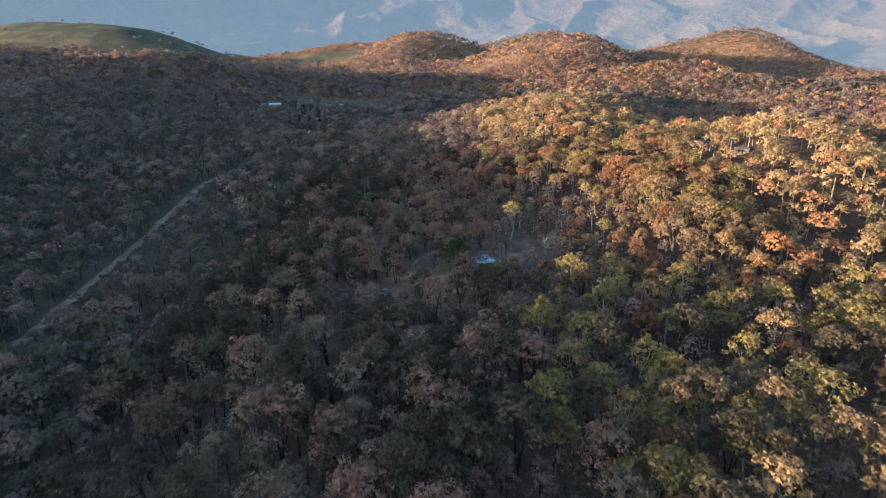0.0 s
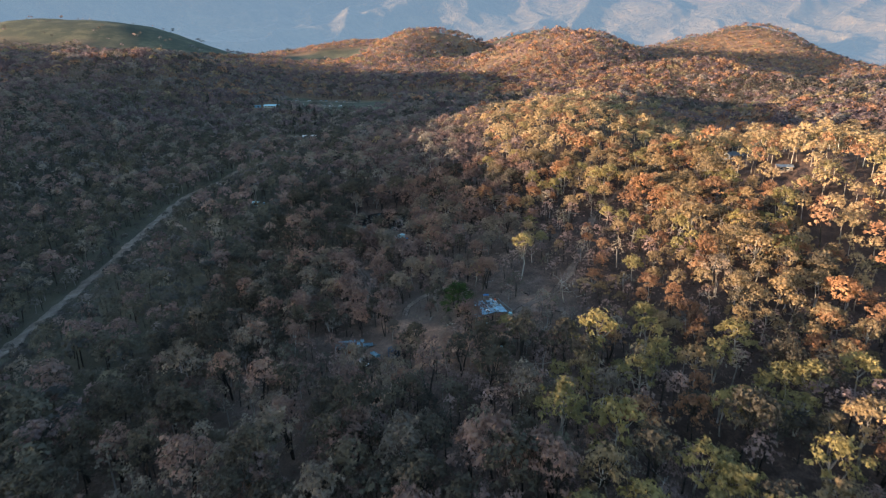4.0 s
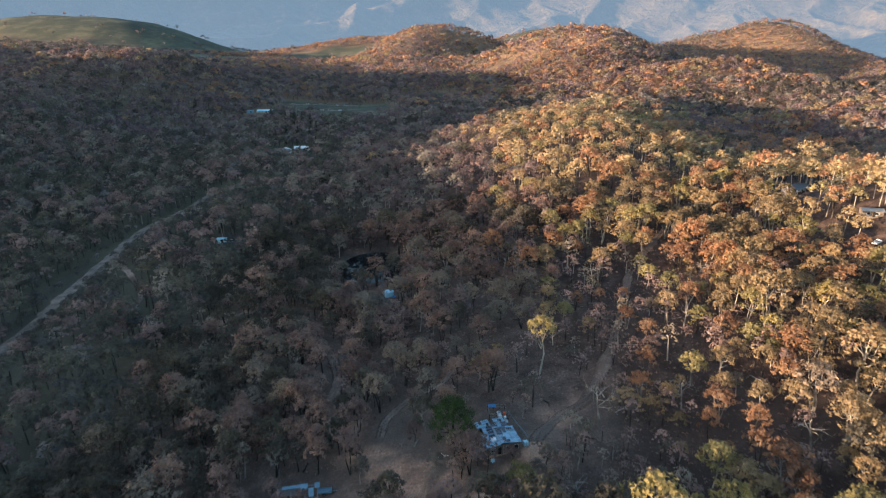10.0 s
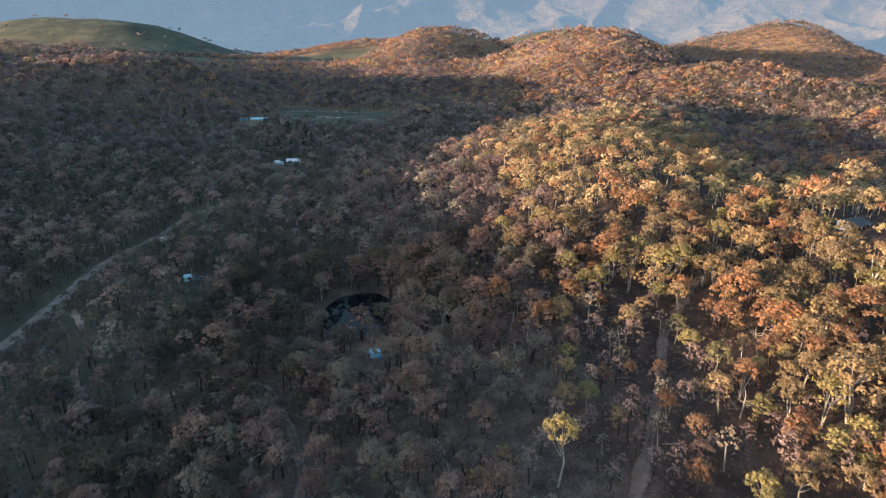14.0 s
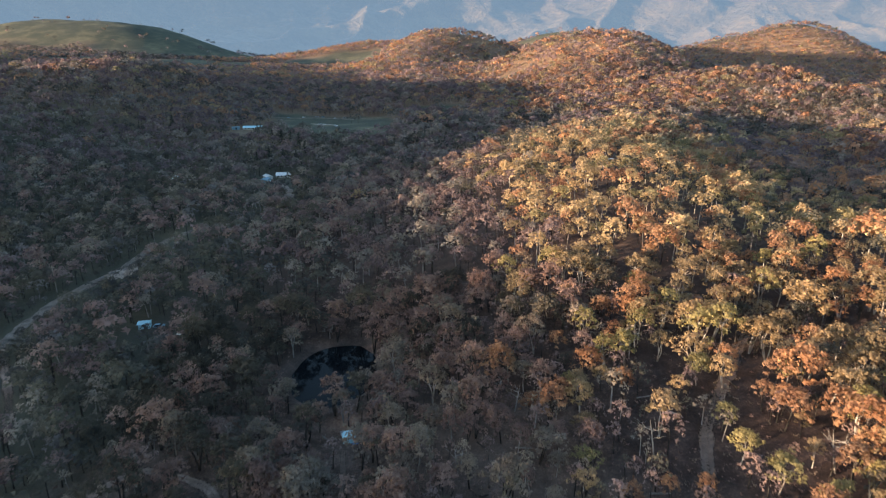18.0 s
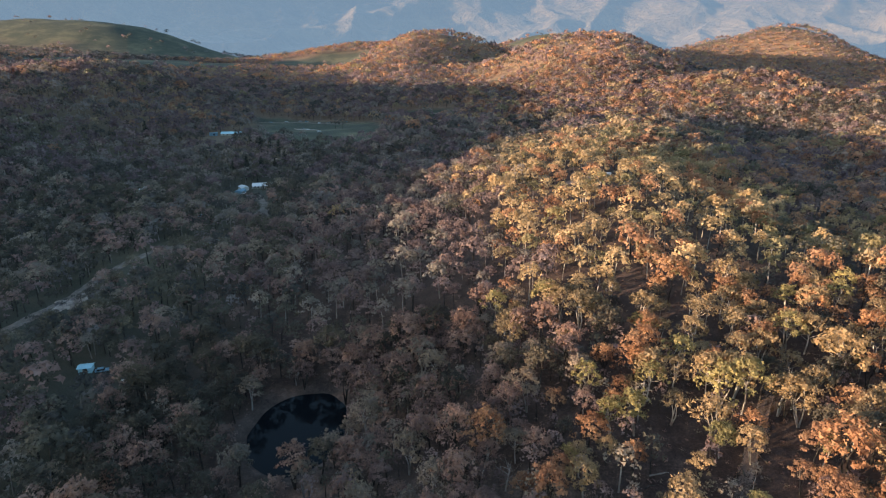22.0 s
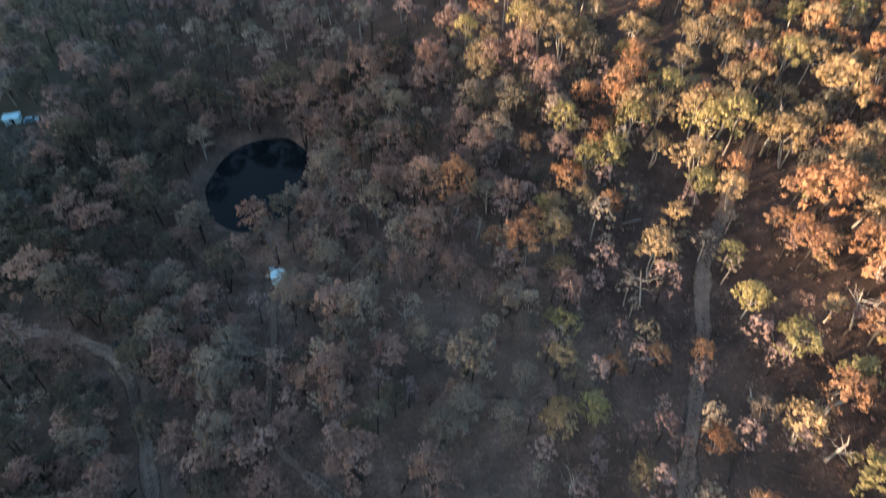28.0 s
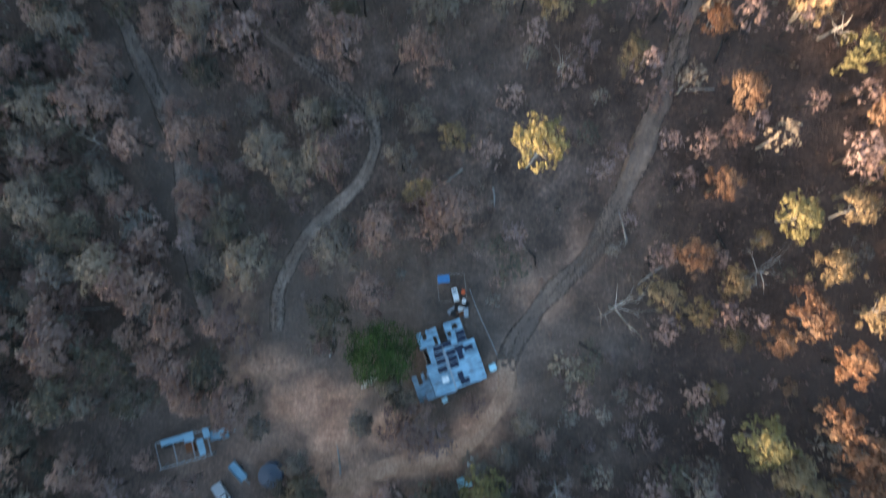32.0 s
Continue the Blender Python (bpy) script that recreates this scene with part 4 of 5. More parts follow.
fx_, fy_ = scatter(rng, -900, 1000, 430, 1150, 8.6)
ok = in_cone(fx_, fy_, 40)
fx_, fy_ = fx_[ok], fy_[ok]
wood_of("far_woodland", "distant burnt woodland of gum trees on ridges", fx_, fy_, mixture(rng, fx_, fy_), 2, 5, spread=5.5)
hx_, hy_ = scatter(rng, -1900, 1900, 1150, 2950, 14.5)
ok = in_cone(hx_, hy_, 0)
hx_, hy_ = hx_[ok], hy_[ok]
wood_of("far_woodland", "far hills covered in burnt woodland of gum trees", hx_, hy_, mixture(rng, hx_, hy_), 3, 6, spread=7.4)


# ---- far mountains ----
haze_mat, hn, hl, hb = material("hazy_mountain", 1.0)
hgeo = hn.new("ShaderNodeNewGeometry")
h1 = noise_node(hn, hl, 0.007, 11, hgeo.outputs["Position"], 0.75)
bump_on(hn, hl, hb, noise_node(hn, hl, 0.03, 6, hgeo.outputs["Position"], 0.7).outputs["Fac"], 1.0, 22.0)
hc = ramp_node(hn, hl, h1.outputs["Fac"], [(0.34, (0.026, 0.02, 0.011)), (0.5, (0.049, 0.036, 0.02)), (0.66, (0.074, 0.054, 0.03))])
# dry grass on the lower slopes, dark scrub higher up
up_node = hn.new("ShaderNodeSeparateXYZ")
hl.new(hgeo.outputs["Position"], up_node.inputs[0])
height = hn.new("ShaderNodeMapRange")
height.inputs["From Min"].default_value, height.inputs["From Max"].default_value = 130.0, 330.0
hl.new(up_node.outputs["Z"], height.inputs["Value"])
dry = ramp_node(hn, hl, h1.outputs["Fac"], [(0.36, (0.04, 0.03, 0.015)), (0.5, (0.066, 0.048, 0.024)), (0.64, (0.092, 0.068, 0.034))])
hl.new(mix_node(hn, hl, height.outputs["Result"], dry.outputs["Color"], hc.outputs["Color"]), hb.inputs["Base Color"])
# distance haze put in as an even blue glow of the slopes
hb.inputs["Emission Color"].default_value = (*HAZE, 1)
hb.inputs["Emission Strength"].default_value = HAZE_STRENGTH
na, nr = 520, 120
A_, R_ = np.meshgrid(np.linspace(radians(-50), radians(50), na), np.linspace(2750, 4760, nr))
MX, MY = R_ * np.sin(A_), R_ * np.cos(A_)
f = (R_ - 2750) / 2000


def ridged(x, y, size, seed):
    """Sharp crests and round valleys, 0..1."""
    return (1 - np.clip(np.abs(wave(x, y, size, seed)), 0, 1)) ** 1.2


WX, WY = MX + 130 * wave(MX, MY, 900, 71), MY + 130 * wave(MX, MY, 800, 72)
spur = ridged(WX - 0.45 * WY, 0.5 * WY, 1500, 61)
folds = ridged(WX - 0.3 * WY, 0.8 * WY, 620, 62)
gullies = ridged(WX, WY, 260, 63)
rise = smooth(0.22, 1.0, f) * (0.9 + 0.16 * wave(MX, MY, 2600, 64))
foot = smooth(0.02, 0.2, f)
MZ = -48 + 330 * rise + foot * ((40 + 190 * f) * spur * (1.25 - 0.35 * np.clip(MX / 1500, -1, 1)) + (26 + 40 * f) * folds + (7 + 9 * f) * gullies + 4 * wave(MX, MY, 120, 67))
MZ = MZ + 150 * smooth(0.8, 1.0, f)
MZ = np.where(R_ < 2760, -90, MZ)
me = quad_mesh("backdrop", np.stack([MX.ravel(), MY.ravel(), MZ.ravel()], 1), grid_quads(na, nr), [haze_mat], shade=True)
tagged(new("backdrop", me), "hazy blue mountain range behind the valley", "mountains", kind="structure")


# ---- things ----
def part(name, bm_or_mesh, mat, parent=None, label="", smooth_=False):
    me = bm_or_mesh
    if isinstance(me, bmesh.types.BMesh):
        me = bpy.data.meshes.new(name)
        bm_or_mesh.to_mesh(me)
        bm_or_mesh.free()
    if mat is not None and not me.materials:
        me.materials.append(mat)
    if smooth_:
        for p in me.polygons:
            p.use_smooth = True
    o = new(name, me)
    if parent is not None:
        o.parent = parent
    if label:
        tagged(o, label)
    return o


def thing(name, x, y, turn, label, category, group="", up=0.0):
    root = new(name)
    root.matrix_basis = Matrix.Translation((x, y, float(land(x, y)) + up)) @ Matrix.Rotation(radians(turn), 4, "Z")
    return tagged(root, label, category, group)


def box(bm, x0, x1, y0, y1, z0, z1, bevel=0.0, m=None):
    made = bmesh.ops.create_cube(bm, size=1.0, matrix=Matrix.Translation(((x0 + x1) / 2, (y0 + y1) / 2, (z0 + z1) / 2)) @ Matrix.Diagonal((x1 - x0, y1 - y0, z1 - z0, 1)))
    vs = made["verts"]
    if m is not None:
        bmesh.ops.transform(bm, matrix=m, verts=vs)
    if bevel:
        es = list({e for v in vs for e in v.link_edges})
        bmesh.ops.bevel(bm, geom=es, offset=bevel, segments=2, affect="EDGES", profile=0.6)
    return bm


def boxed(*args, **kw):
    return box(bmesh.new(), *args, **kw)


def drum(r0, r1, z0, z1, sides=20, x=0.0, y=0.0):
    bm = bmesh.new()
    bmesh.ops.create_cone(bm, cap_ends=True, segments=sides, radius1=r0, radius2=r1, depth=z1 - z0, matrix=Matrix.Translation((x, y, (z0 + z1) / 2)))
    return bm


def corrugated(x0, x1, y0, y1, z_of, pitch=0.18, high=0.045, thick=0.03, holes=()):
    """A sheet-iron roof plane: ribs run along y; z_of(x, y) gives its height."""
    xs = np.arange(x0, x1 + 1e-6, pitch / 2)
    ys = np.linspace(y0, y1, 9)
    v, q = [], []
    for side in (0, 1):
        for yy in ys:
            for i, xx in enumerate(xs):
                v.append((xx, yy, z_of(xx, yy) + (high if i % 2 else 0) - thick * side))
    nx, ny = len(xs), len(ys)
    for side in (0, 1):
        for j in range(ny - 1):
            for i in range(nx - 1):
                cx, cy = (xs[i] + xs[i + 1]) / 2, (ys[j] + ys[j + 1]) / 2
                if any(a < cx < b and c < cy < d for a, b, c, d in holes):
                    continue
                k = side * nx * ny + j * nx + i
                q.append((k, k + 1, k + 1 + nx, k + nx))
    return quad_mesh("sheet", np.array(v), np.array(q), [])


tin_blue = plain("pale_blue_roof_iron", (0.21, 0.36, 0.45), 0.5, 0.15, 0.45, 0.7)
def streaked_iron(name, color, stain):
    """Painted roof iron, sheet by sheet a little different, with stains running down the slope."""
    m, nodes, links, b = material(name, 0.5, 0.12)
    co = nodes.new("ShaderNodeTexCoord")
    run = nodes.new("ShaderNodeMapping")
    run.inputs["Scale"].default_value = (0.28, 1.5, 0.3)
    links.new(co.outputs["Object"], run.inputs["Vector"])
    streak = noise_node(nodes, links, 1.0, 5, run.outputs["Vector"], 0.6)
    blotch = noise_node(nodes, links, 0.55, 5, co.outputs["Object"], 0.65)
    base = ramp_node(nodes, links, streak.outputs["Fac"], [(0.34, tuple(0.5 * v for v in color)), (0.5, color), (0.66, tuple(1.35 * v for v in color))])
    old = ramp_node(nodes, links, blotch.outputs["Fac"], [(0.5, (0, 0, 0)), (0.68, (0.8, 0.8, 0.8))])
    links.new(mix_node(nodes, links, old.outputs["Color"], base.outputs["Color"], stain), b.inputs["Base Color"])
    return m


roof_blue = streaked_iron("streaked_blue_roof_iron", (0.22, 0.36, 0.45), (0.13, 0.15, 0.17))
roof_worn = streaked_iron("worn_blue_roof_iron", (0.17, 0.25, 0.31), (0.1, 0.1, 0.1))
tin_grey = plain("weathered_grey_iron", (0.34, 0.37, 0.39), 0.5, 0.3, 0.35, 0.8)
tin_white = plain("white_roof_paint", (0.72, 0.73, 0.72), 0.5, 0.0, 0.15, 0.8)
tin_cyan = plain("pale_cyan_tank_paint", (0.44, 0.72, 0.8), 0.45, 0.0, 0.2, 0.8)
tin_dark = plain("dark_grey_roof_iron", (0.06, 0.062, 0.07), 0.5, 0.2, 0.3, 0.8)
rust_mat = plain("rusted_iron", (0.22, 0.09, 0.045), 0.85, 0.2, 0.45, 1.6)
char_mat = plain("charred_timber", (0.03, 0.027, 0.026), 0.95, 0.0, 0.4, 2.0)
wall_mat = plain("weathered_wall_boards", (0.19, 0.15, 0.12), 0.9, 0.0, 0.35, 1.2)
cream_mat = plain("cream_wall_paint", (0.6, 0.57, 0.5), 0.7, 0.0, 0.15, 1.0)
white_mat = plain("white_enamel", (0.78, 0.79, 0.79), 0.35, 0.0, 0.1, 2.0)
orange_mat = plain("orange_plastic", (0.75, 0.13, 0.04), 0.5, 0.0, 0.15, 2.0)
blue_mat = plain("faded_blue_tarp", (0.06, 0.2, 0.42), 0.7, 0.0, 0.3, 2.0)
rubber_mat = plain("black_rubber", (0.02, 0.02, 0.02), 0.8, 0.0, 0.2, 3.0)
glass_mat = plain("dark_car_glass", (0.02, 0.025, 0.03), 0.08, 0.0, 0.1, 2.0)
slate_mat = plain("slate_blue_tank_plastic", (0.05, 0.07, 0.1), 0.5, 0.0, 0.2, 1.0)
pole_mat = plain("grey_pole_timber", (0.3, 0.26, 0.22), 0.9, 0.0, 0.3, 2.0)
steel_mat = plain("dull_galvanised_steel", (0.3, 0.33, 0.35), 0.5, 0.5, 0.25, 2.0)
panel_mat, pn_, pl_, pb_ = material("solar_cell_glass", 0.12)
pb_.inputs["Base Color"].default_value = (0.008, 0.012, 0.03, 1)
pb_.inputs["Specular IOR Level"].default_value = 0.5


# the house with the patched iron roof
house = thing("house", 13.1, -14.2, 17, "low house with patched pale blue corrugated iron roof", "house")
house.matrix_basis = house.matrix_basis @ Matrix.Diagonal((0.87, 0.87, 0.95, 1))
E_ = 2.6
for nm, args in (("wall", (-4.4, 5.2, -5.0, -4.85, -0.3, E_)), ("wall", (-4.4, -0.6, 6.2, 6.35, -0.3, E_)), ("wall", (-4.4, -4.25, -4.85, 6.2, -0.3, E_)), ("wall", (5.05, 5.2, -4.85, 2.3, -0.3, E_)), ("wall", (-0.75, -0.6, 2.45, 6.2, -0.3, E_)), ("wall", (-0.6, 5.05, 2.3, 2.45, -0.3, E_))):
    part(nm, boxed(*args), wall_mat, house)
part("roof", corrugated(-4.7, -0.6, -5.6, 6.8, lambda x, y: 2.72 + 0.12 * (x + 4.6), holes=[(-4.7, -3.5, 0.4, 3.0), (-3.6, -2.8, 4.8, 6.1), (-1.7, -1.1, 3.6, 5.0)]), roof_blue, house, "pale blue corrugated iron, holed and streaked")
part("roof", corrugated(-0.55, 5.6, -5.2, 2.6, lambda x, y: 3.3 - 0.09 * x), roof_blue, house)
part("roof", corrugated(0.8, 4.3, 2.7, 7.0, lambda x, y: 3.1 - 0.05 * x, holes=[(2.2, 3.3, 5.2, 6.4), (1.0, 1.8, 4.2, 5.2)]), roof_blue, house, "blue iron roof over the burnt end room")
part("roof", corrugated(-8.0, -4.75, -5.7, -0.6, lambda x, y: 2.45 + 0.07 * (x + 4.75), holes=[(-7.0, -6.2, -2.2, -0.6), (-5.6, -5.0, -1.6, -0.6)]), roof_worn, house, "worn grey-blue iron over the lean-to")
part("ridge_capping", boxed(-0.72, -0.42, -5.5, 2.6, 3.38, 3.43), tin_grey, house)
for px1, py1, turned in [(-1.5, 3.0, 0), (0.35, 3.2, 0), (4.0, 1.3, 0), (0.55, 1.5, 0), (0.6, 0.3, 0), (2.2, 0.5, 1), (-1.67, 0.5, 0), (0.5, -0.85, 0), (-1.7, 1.75, 0), (1.0, -3.2, 1), (1.5, -4.3, 0), (2.3, 1.8, 0), (-1.9, -1.05, 0), (3.4, 4.4, 0), (3.3, 3.3, 0)]:
    a, b = (0.85, 0.5) if not turned else (0.5, 0.85)
    z = (2.72 + 0.12 * (px1 + 4.6)) if px1 < -0.6 else 3.3 - 0.09 * px1
    z -= 0.05 if py1 > 2.7 and px1 > 0 else 0
    tilt = Matrix.Translation((px1, py1, z + 0.13)) @ Matrix.Rotation(0.09 if px1 > -0.6 else -0.12, 4, "Y")
    sp = part("solar_panel", box(bmesh.new(), -a, a, -b, b, -0.02, 0.02, m=tilt), panel_mat, house, "dark blue solar panel")
    part("panel_frame", box(bmesh.new(), -a - 0.04, a + 0.04, -b - 0.04, b + 0.04, -0.05, 0.0, m=tilt), steel_mat, sp)
part("skylight_box", boxed(-2.6, -1.3, -3.5, -2.4, 2.95, 3.5, bevel=0.06), white_mat, house, "white painted roof box")
for k in range(7):
    part("rafter", boxed(0.85 + 0.5 * k, 0.95 + 0.5 * k, 2.5, 6.9, 2.72, 2.84), char_mat, house)
for x_, y_ in ((-7.8, -5.5), (-7.8, -0.9), (-4.8, -5.5), (0.2, -5.1), (5.4, -5.1), (0.95, 6.8), (4.1, 6.8)):
    part("veranda_post", boxed(x_ - 0.06, x_ + 0.06, y_ - 0.06, y_ + 0.06, -0.4, 2.7 if x_ > -1 else 2.2), pole_mat, house)
part("floor_slab", boxed(-4.6, 5.4, -5.3, 6.5, -0.6, -0.05), yard_dirt, house)
for x_ in (-2.8, 1.6, 4.0):
    wd = part("window", boxed(x_ - 0.6, x_ + 0.6, -5.06, -5.01, 0.9, 2.0), glass_mat, house)
    part("window_frame", boxed(x_ - 0.68, x_ + 0.68, -5.04, -5.005, 0.8, 2.1), cream_mat, wd)
part("door", boxed(-1.3, -0.4, -5.06, -5.01, -0.05, 2.0), char_mat, house)

# pen with netting posts north of the house, and what stands in it
pen = thing("animal_pen", 13.7, -2.2, 4, "burnt-out pen with leaning posts and rails", "pen")
for x_ in (-2.3, -0.8, 0.8, 2.3):
    for y_ in (-2.2, 2.2):
        part("post", boxed(x_ - 0.06, x_ + 0.06, y_ - 0.06, y_ + 0.06, -0.4, 1.7), char_mat, pen)
for y_ in (-2.2, 2.2):
    for z_ in (0.8, 1.6):
        part("rail", boxed(-2.4, 2.4, y_ - 0.03, y_ + 0.03, z_, z_ + 0.09), pole_mat, pen)
for x_ in (-2.3, 2.3):
    part("rail", boxed(x_ - 0.03, x_ + 0.03, -2.2, 2.2, 1.55, 1.64), pole_mat, pen)
part("roof_sheet", box(bmesh.new(), -2.2, -0.2, 1.0, 2.3, 1.66, 1.7, m=Matrix.Rotation(0.05, 4, "X")), blue_mat, pen, "dark blue sheet over one corner")
chest = thing("chest_freezer", 14.3, -3.4, 12, "white chest freezer standing in the burnt pen", "freezer")
part("body", boxed(-0.45, 0.45, -1.1, 1.1, 0, 0.85, bevel=0.05), white_mat, chest)
part("lid", boxed(-0.47, 0.47, -1.12, 1.12, 0.86, 0.95, bevel=0.03), white_mat, chest)
part("box_on_top", boxed(-0.35, 0.3, 0.2, 0.9, 0.95, 1.3, bevel=0.03), tin_grey, chest)
barrel = thing("plastic_barrel", 15.6, -3.0, 0, "orange plastic barrel beside the freezer", "barrel")
part("body", drum(0.32, 0.36, 0, 1.0, 16), orange_mat, barrel)
part("rim", drum(0.38, 0.38, 1.0, 1.06, 16), orange_mat, barrel)
bucket = thing("bucket", 15.7, -4.5, 0, "white plastic bucket on bare earth", "bucket")
part("body", drum(0.3, 0.38, 0, 0.7, 14), white_mat, bucket)
part("lid", drum(0.4, 0.4, 0.7, 0.75, 14), white_mat, bucket)

fence = thing("garden_fence", 18.6, -8.2, 0, "leaning grey fence of posts and sheet rails", "fence")
fl = resample([(-1.9, 5.6), (-0.6, 1.8), (1.2, -2.6), (2.8, -6.6)], 1.5)
for i, p in enumerate(fl):
    gz_ = float(land(18.6 + p[0], -8.2 + p[1])) - float(land(18.6, -8.2))
    part("post", boxed(p[0] - 0.05, p[0] + 0.05, p[1] - 0.05, p[1] + 0.05, gz_ - 0.4, gz_ + 1.15), pole_mat, fence)
    if i:
        a, b = fl[i - 1], p
        ang = math.atan2(b[1] - a[1], b[0] - a[0])
        L_ = math.hypot(*(b - a))
        part("rail", box(bmesh.new(), -L_ / 2, L_ / 2, -0.03, 0.03, gz_ + 0.55, gz_ + 1.0, m=Matrix.Translation(((a[0] + b[0]) / 2, (a[1] + b[1]) / 2, 0)) @ Matrix.Rotation(ang, 4, "Z")), tin_grey, fence)

cube_tank = thing("cube_tank", 20.1, -15.6, 20, "pale cyan plastic cube tank in a steel cage", "tank")
part("tank", boxed(-0.6, 0.6, -0.55, 0.55, 0.15, 1.2, bevel=0.08), tin_cyan, cube_tank)
for x_ in (-0.62, 0.0, 0.62):
    for y_ in (-0.57, 0.57):
        part("cage_bar", boxed(x_ - 0.02, x_ + 0.02, y_ - 0.02, y_ + 0.02, 0, 1.25), steel_mat, cube_tank)
part("pallet", boxed(-0.65, 0.65, -0.6, 0.6, 0, 0.14), pole_mat, cube_tank)
crate = thing("washing_tub", 12.0, -20.9, 30, "pale blue plastic washing tub below the veranda", "tub")
part("tub", boxed(-0.5, 0.5, -0.4, 0.4, 0.3, 0.9, bevel=0.08), tin_cyan, crate)
for x_ in (-0.4, 0.4):
    for y_ in (-0.3, 0.3):
        part("leg", boxed(x_ - 0.03, x_ + 0.03, y_ - 0.03, y_ + 0.03, 0, 0.3), steel_mat, crate)


# burnt shed and what lies round it
shed = thing("burnt_shed", -33.5, -28.0, 14, "burnt steel shed frame with few remaining roof sheets", "shed")
for x_ in (-4.6, -1.6, 1.6, 4.4):
    for y_ in (-2.8, 1.6):
        part("post", boxed(x_ - 0.07, x_ + 0.07, y_ - 0.07, y_ + 0.07, -0.4, 2.4), steel_mat, shed)
for y_ in (-2.8, 1.6):
    part("beam", boxed(-4.8, 4.6, y_ - 0.08, y_ + 0.08, 2.4, 2.55), steel_mat, shed)
for x_ in (-4.6, -1.6, 1.6, 4.4):
    part("purlin", boxed(x_ - 0.06, x_ + 0.06, -2.9, 1.7, 2.56, 2.66), steel_mat, shed)
for a in ((-3.6, 0.4, 0.9, 1.9), (0.4, 2.2, 0.4, 2.0), (2.4, 3.6, -2.4, 0.4), (3.8, 5.0, 0.2, 1.9)):
    part("roof_sheet", corrugated(*a, lambda x, y: 2.7 + 0.06 * y), tin_blue, shed, "buckled pale blue roof sheet")
part("back_wall_sheet", boxed(-4.4, 1.2, 1.66, 1.7, 0.0, 2.2), tin_grey, shed)
part("rust_heap", boxed(-0.6, 1.0, -1.6, 0.2, -0.1, 0.7, bevel=0.15), rust_mat, shed, "rusty red machinery under the frame")
part("workbench", boxed(-4.2, -2.2, 0.2, 0.9, 0.8, 0.88), char_mat, shed)


def trailer(x, y, turn, label, tray, length=4.0, wide=2.0):
    t = thing("trailer", x, y, turn, label, "trailer")
    part("tray", boxed(-length / 2, length / 2, -wide / 2, wide / 2, 0.55, 0.65, bevel=0.02), tray, t)
    for y_ in (-wide / 2, wide / 2 - 0.04):
        part("side_board", boxed(-length / 2, length / 2, y_, y_ + 0.04, 0.65, 1.0), tray, t)
    part("headboard", boxed(length / 2 - 0.04, length / 2, -wide / 2, wide / 2, 0.65, 1.3), tray, t)
    part("tailboard", boxed(-length / 2, -length / 2 + 0.04, -wide / 2, wide / 2, 0.65, 1.0), tray, t)
    part("drawbar", boxed(length / 2, length / 2 + 1.2, -0.06, 0.06, 0.45, 0.57), steel_mat, t)
    for y_ in (-wide / 2 - 0.12, wide / 2 + 0.12):
        bm_ = drum(0.34, 0.34, -0.1, 0.1, 16)
        bmesh.ops.transform(bm_, matrix=Matrix.Translation((-0.2, y_, 0.34)) @ Matrix.Rotation(math.pi / 2, 4, "X"), verts=bm_.verts)
        wh = part("wheel", bm_, rubber_mat, t)
        bm_ = drum(0.18, 0.18, -0.11, 0.11, 12)
        bmesh.ops.transform(bm_, matrix=Matrix.Translation((-0.2, y_, 0.34)) @ Matrix.Rotation(math.pi / 2, 4, "X"), verts=bm_.verts)
        part("rim", bm_, steel_mat, wh)
    return t


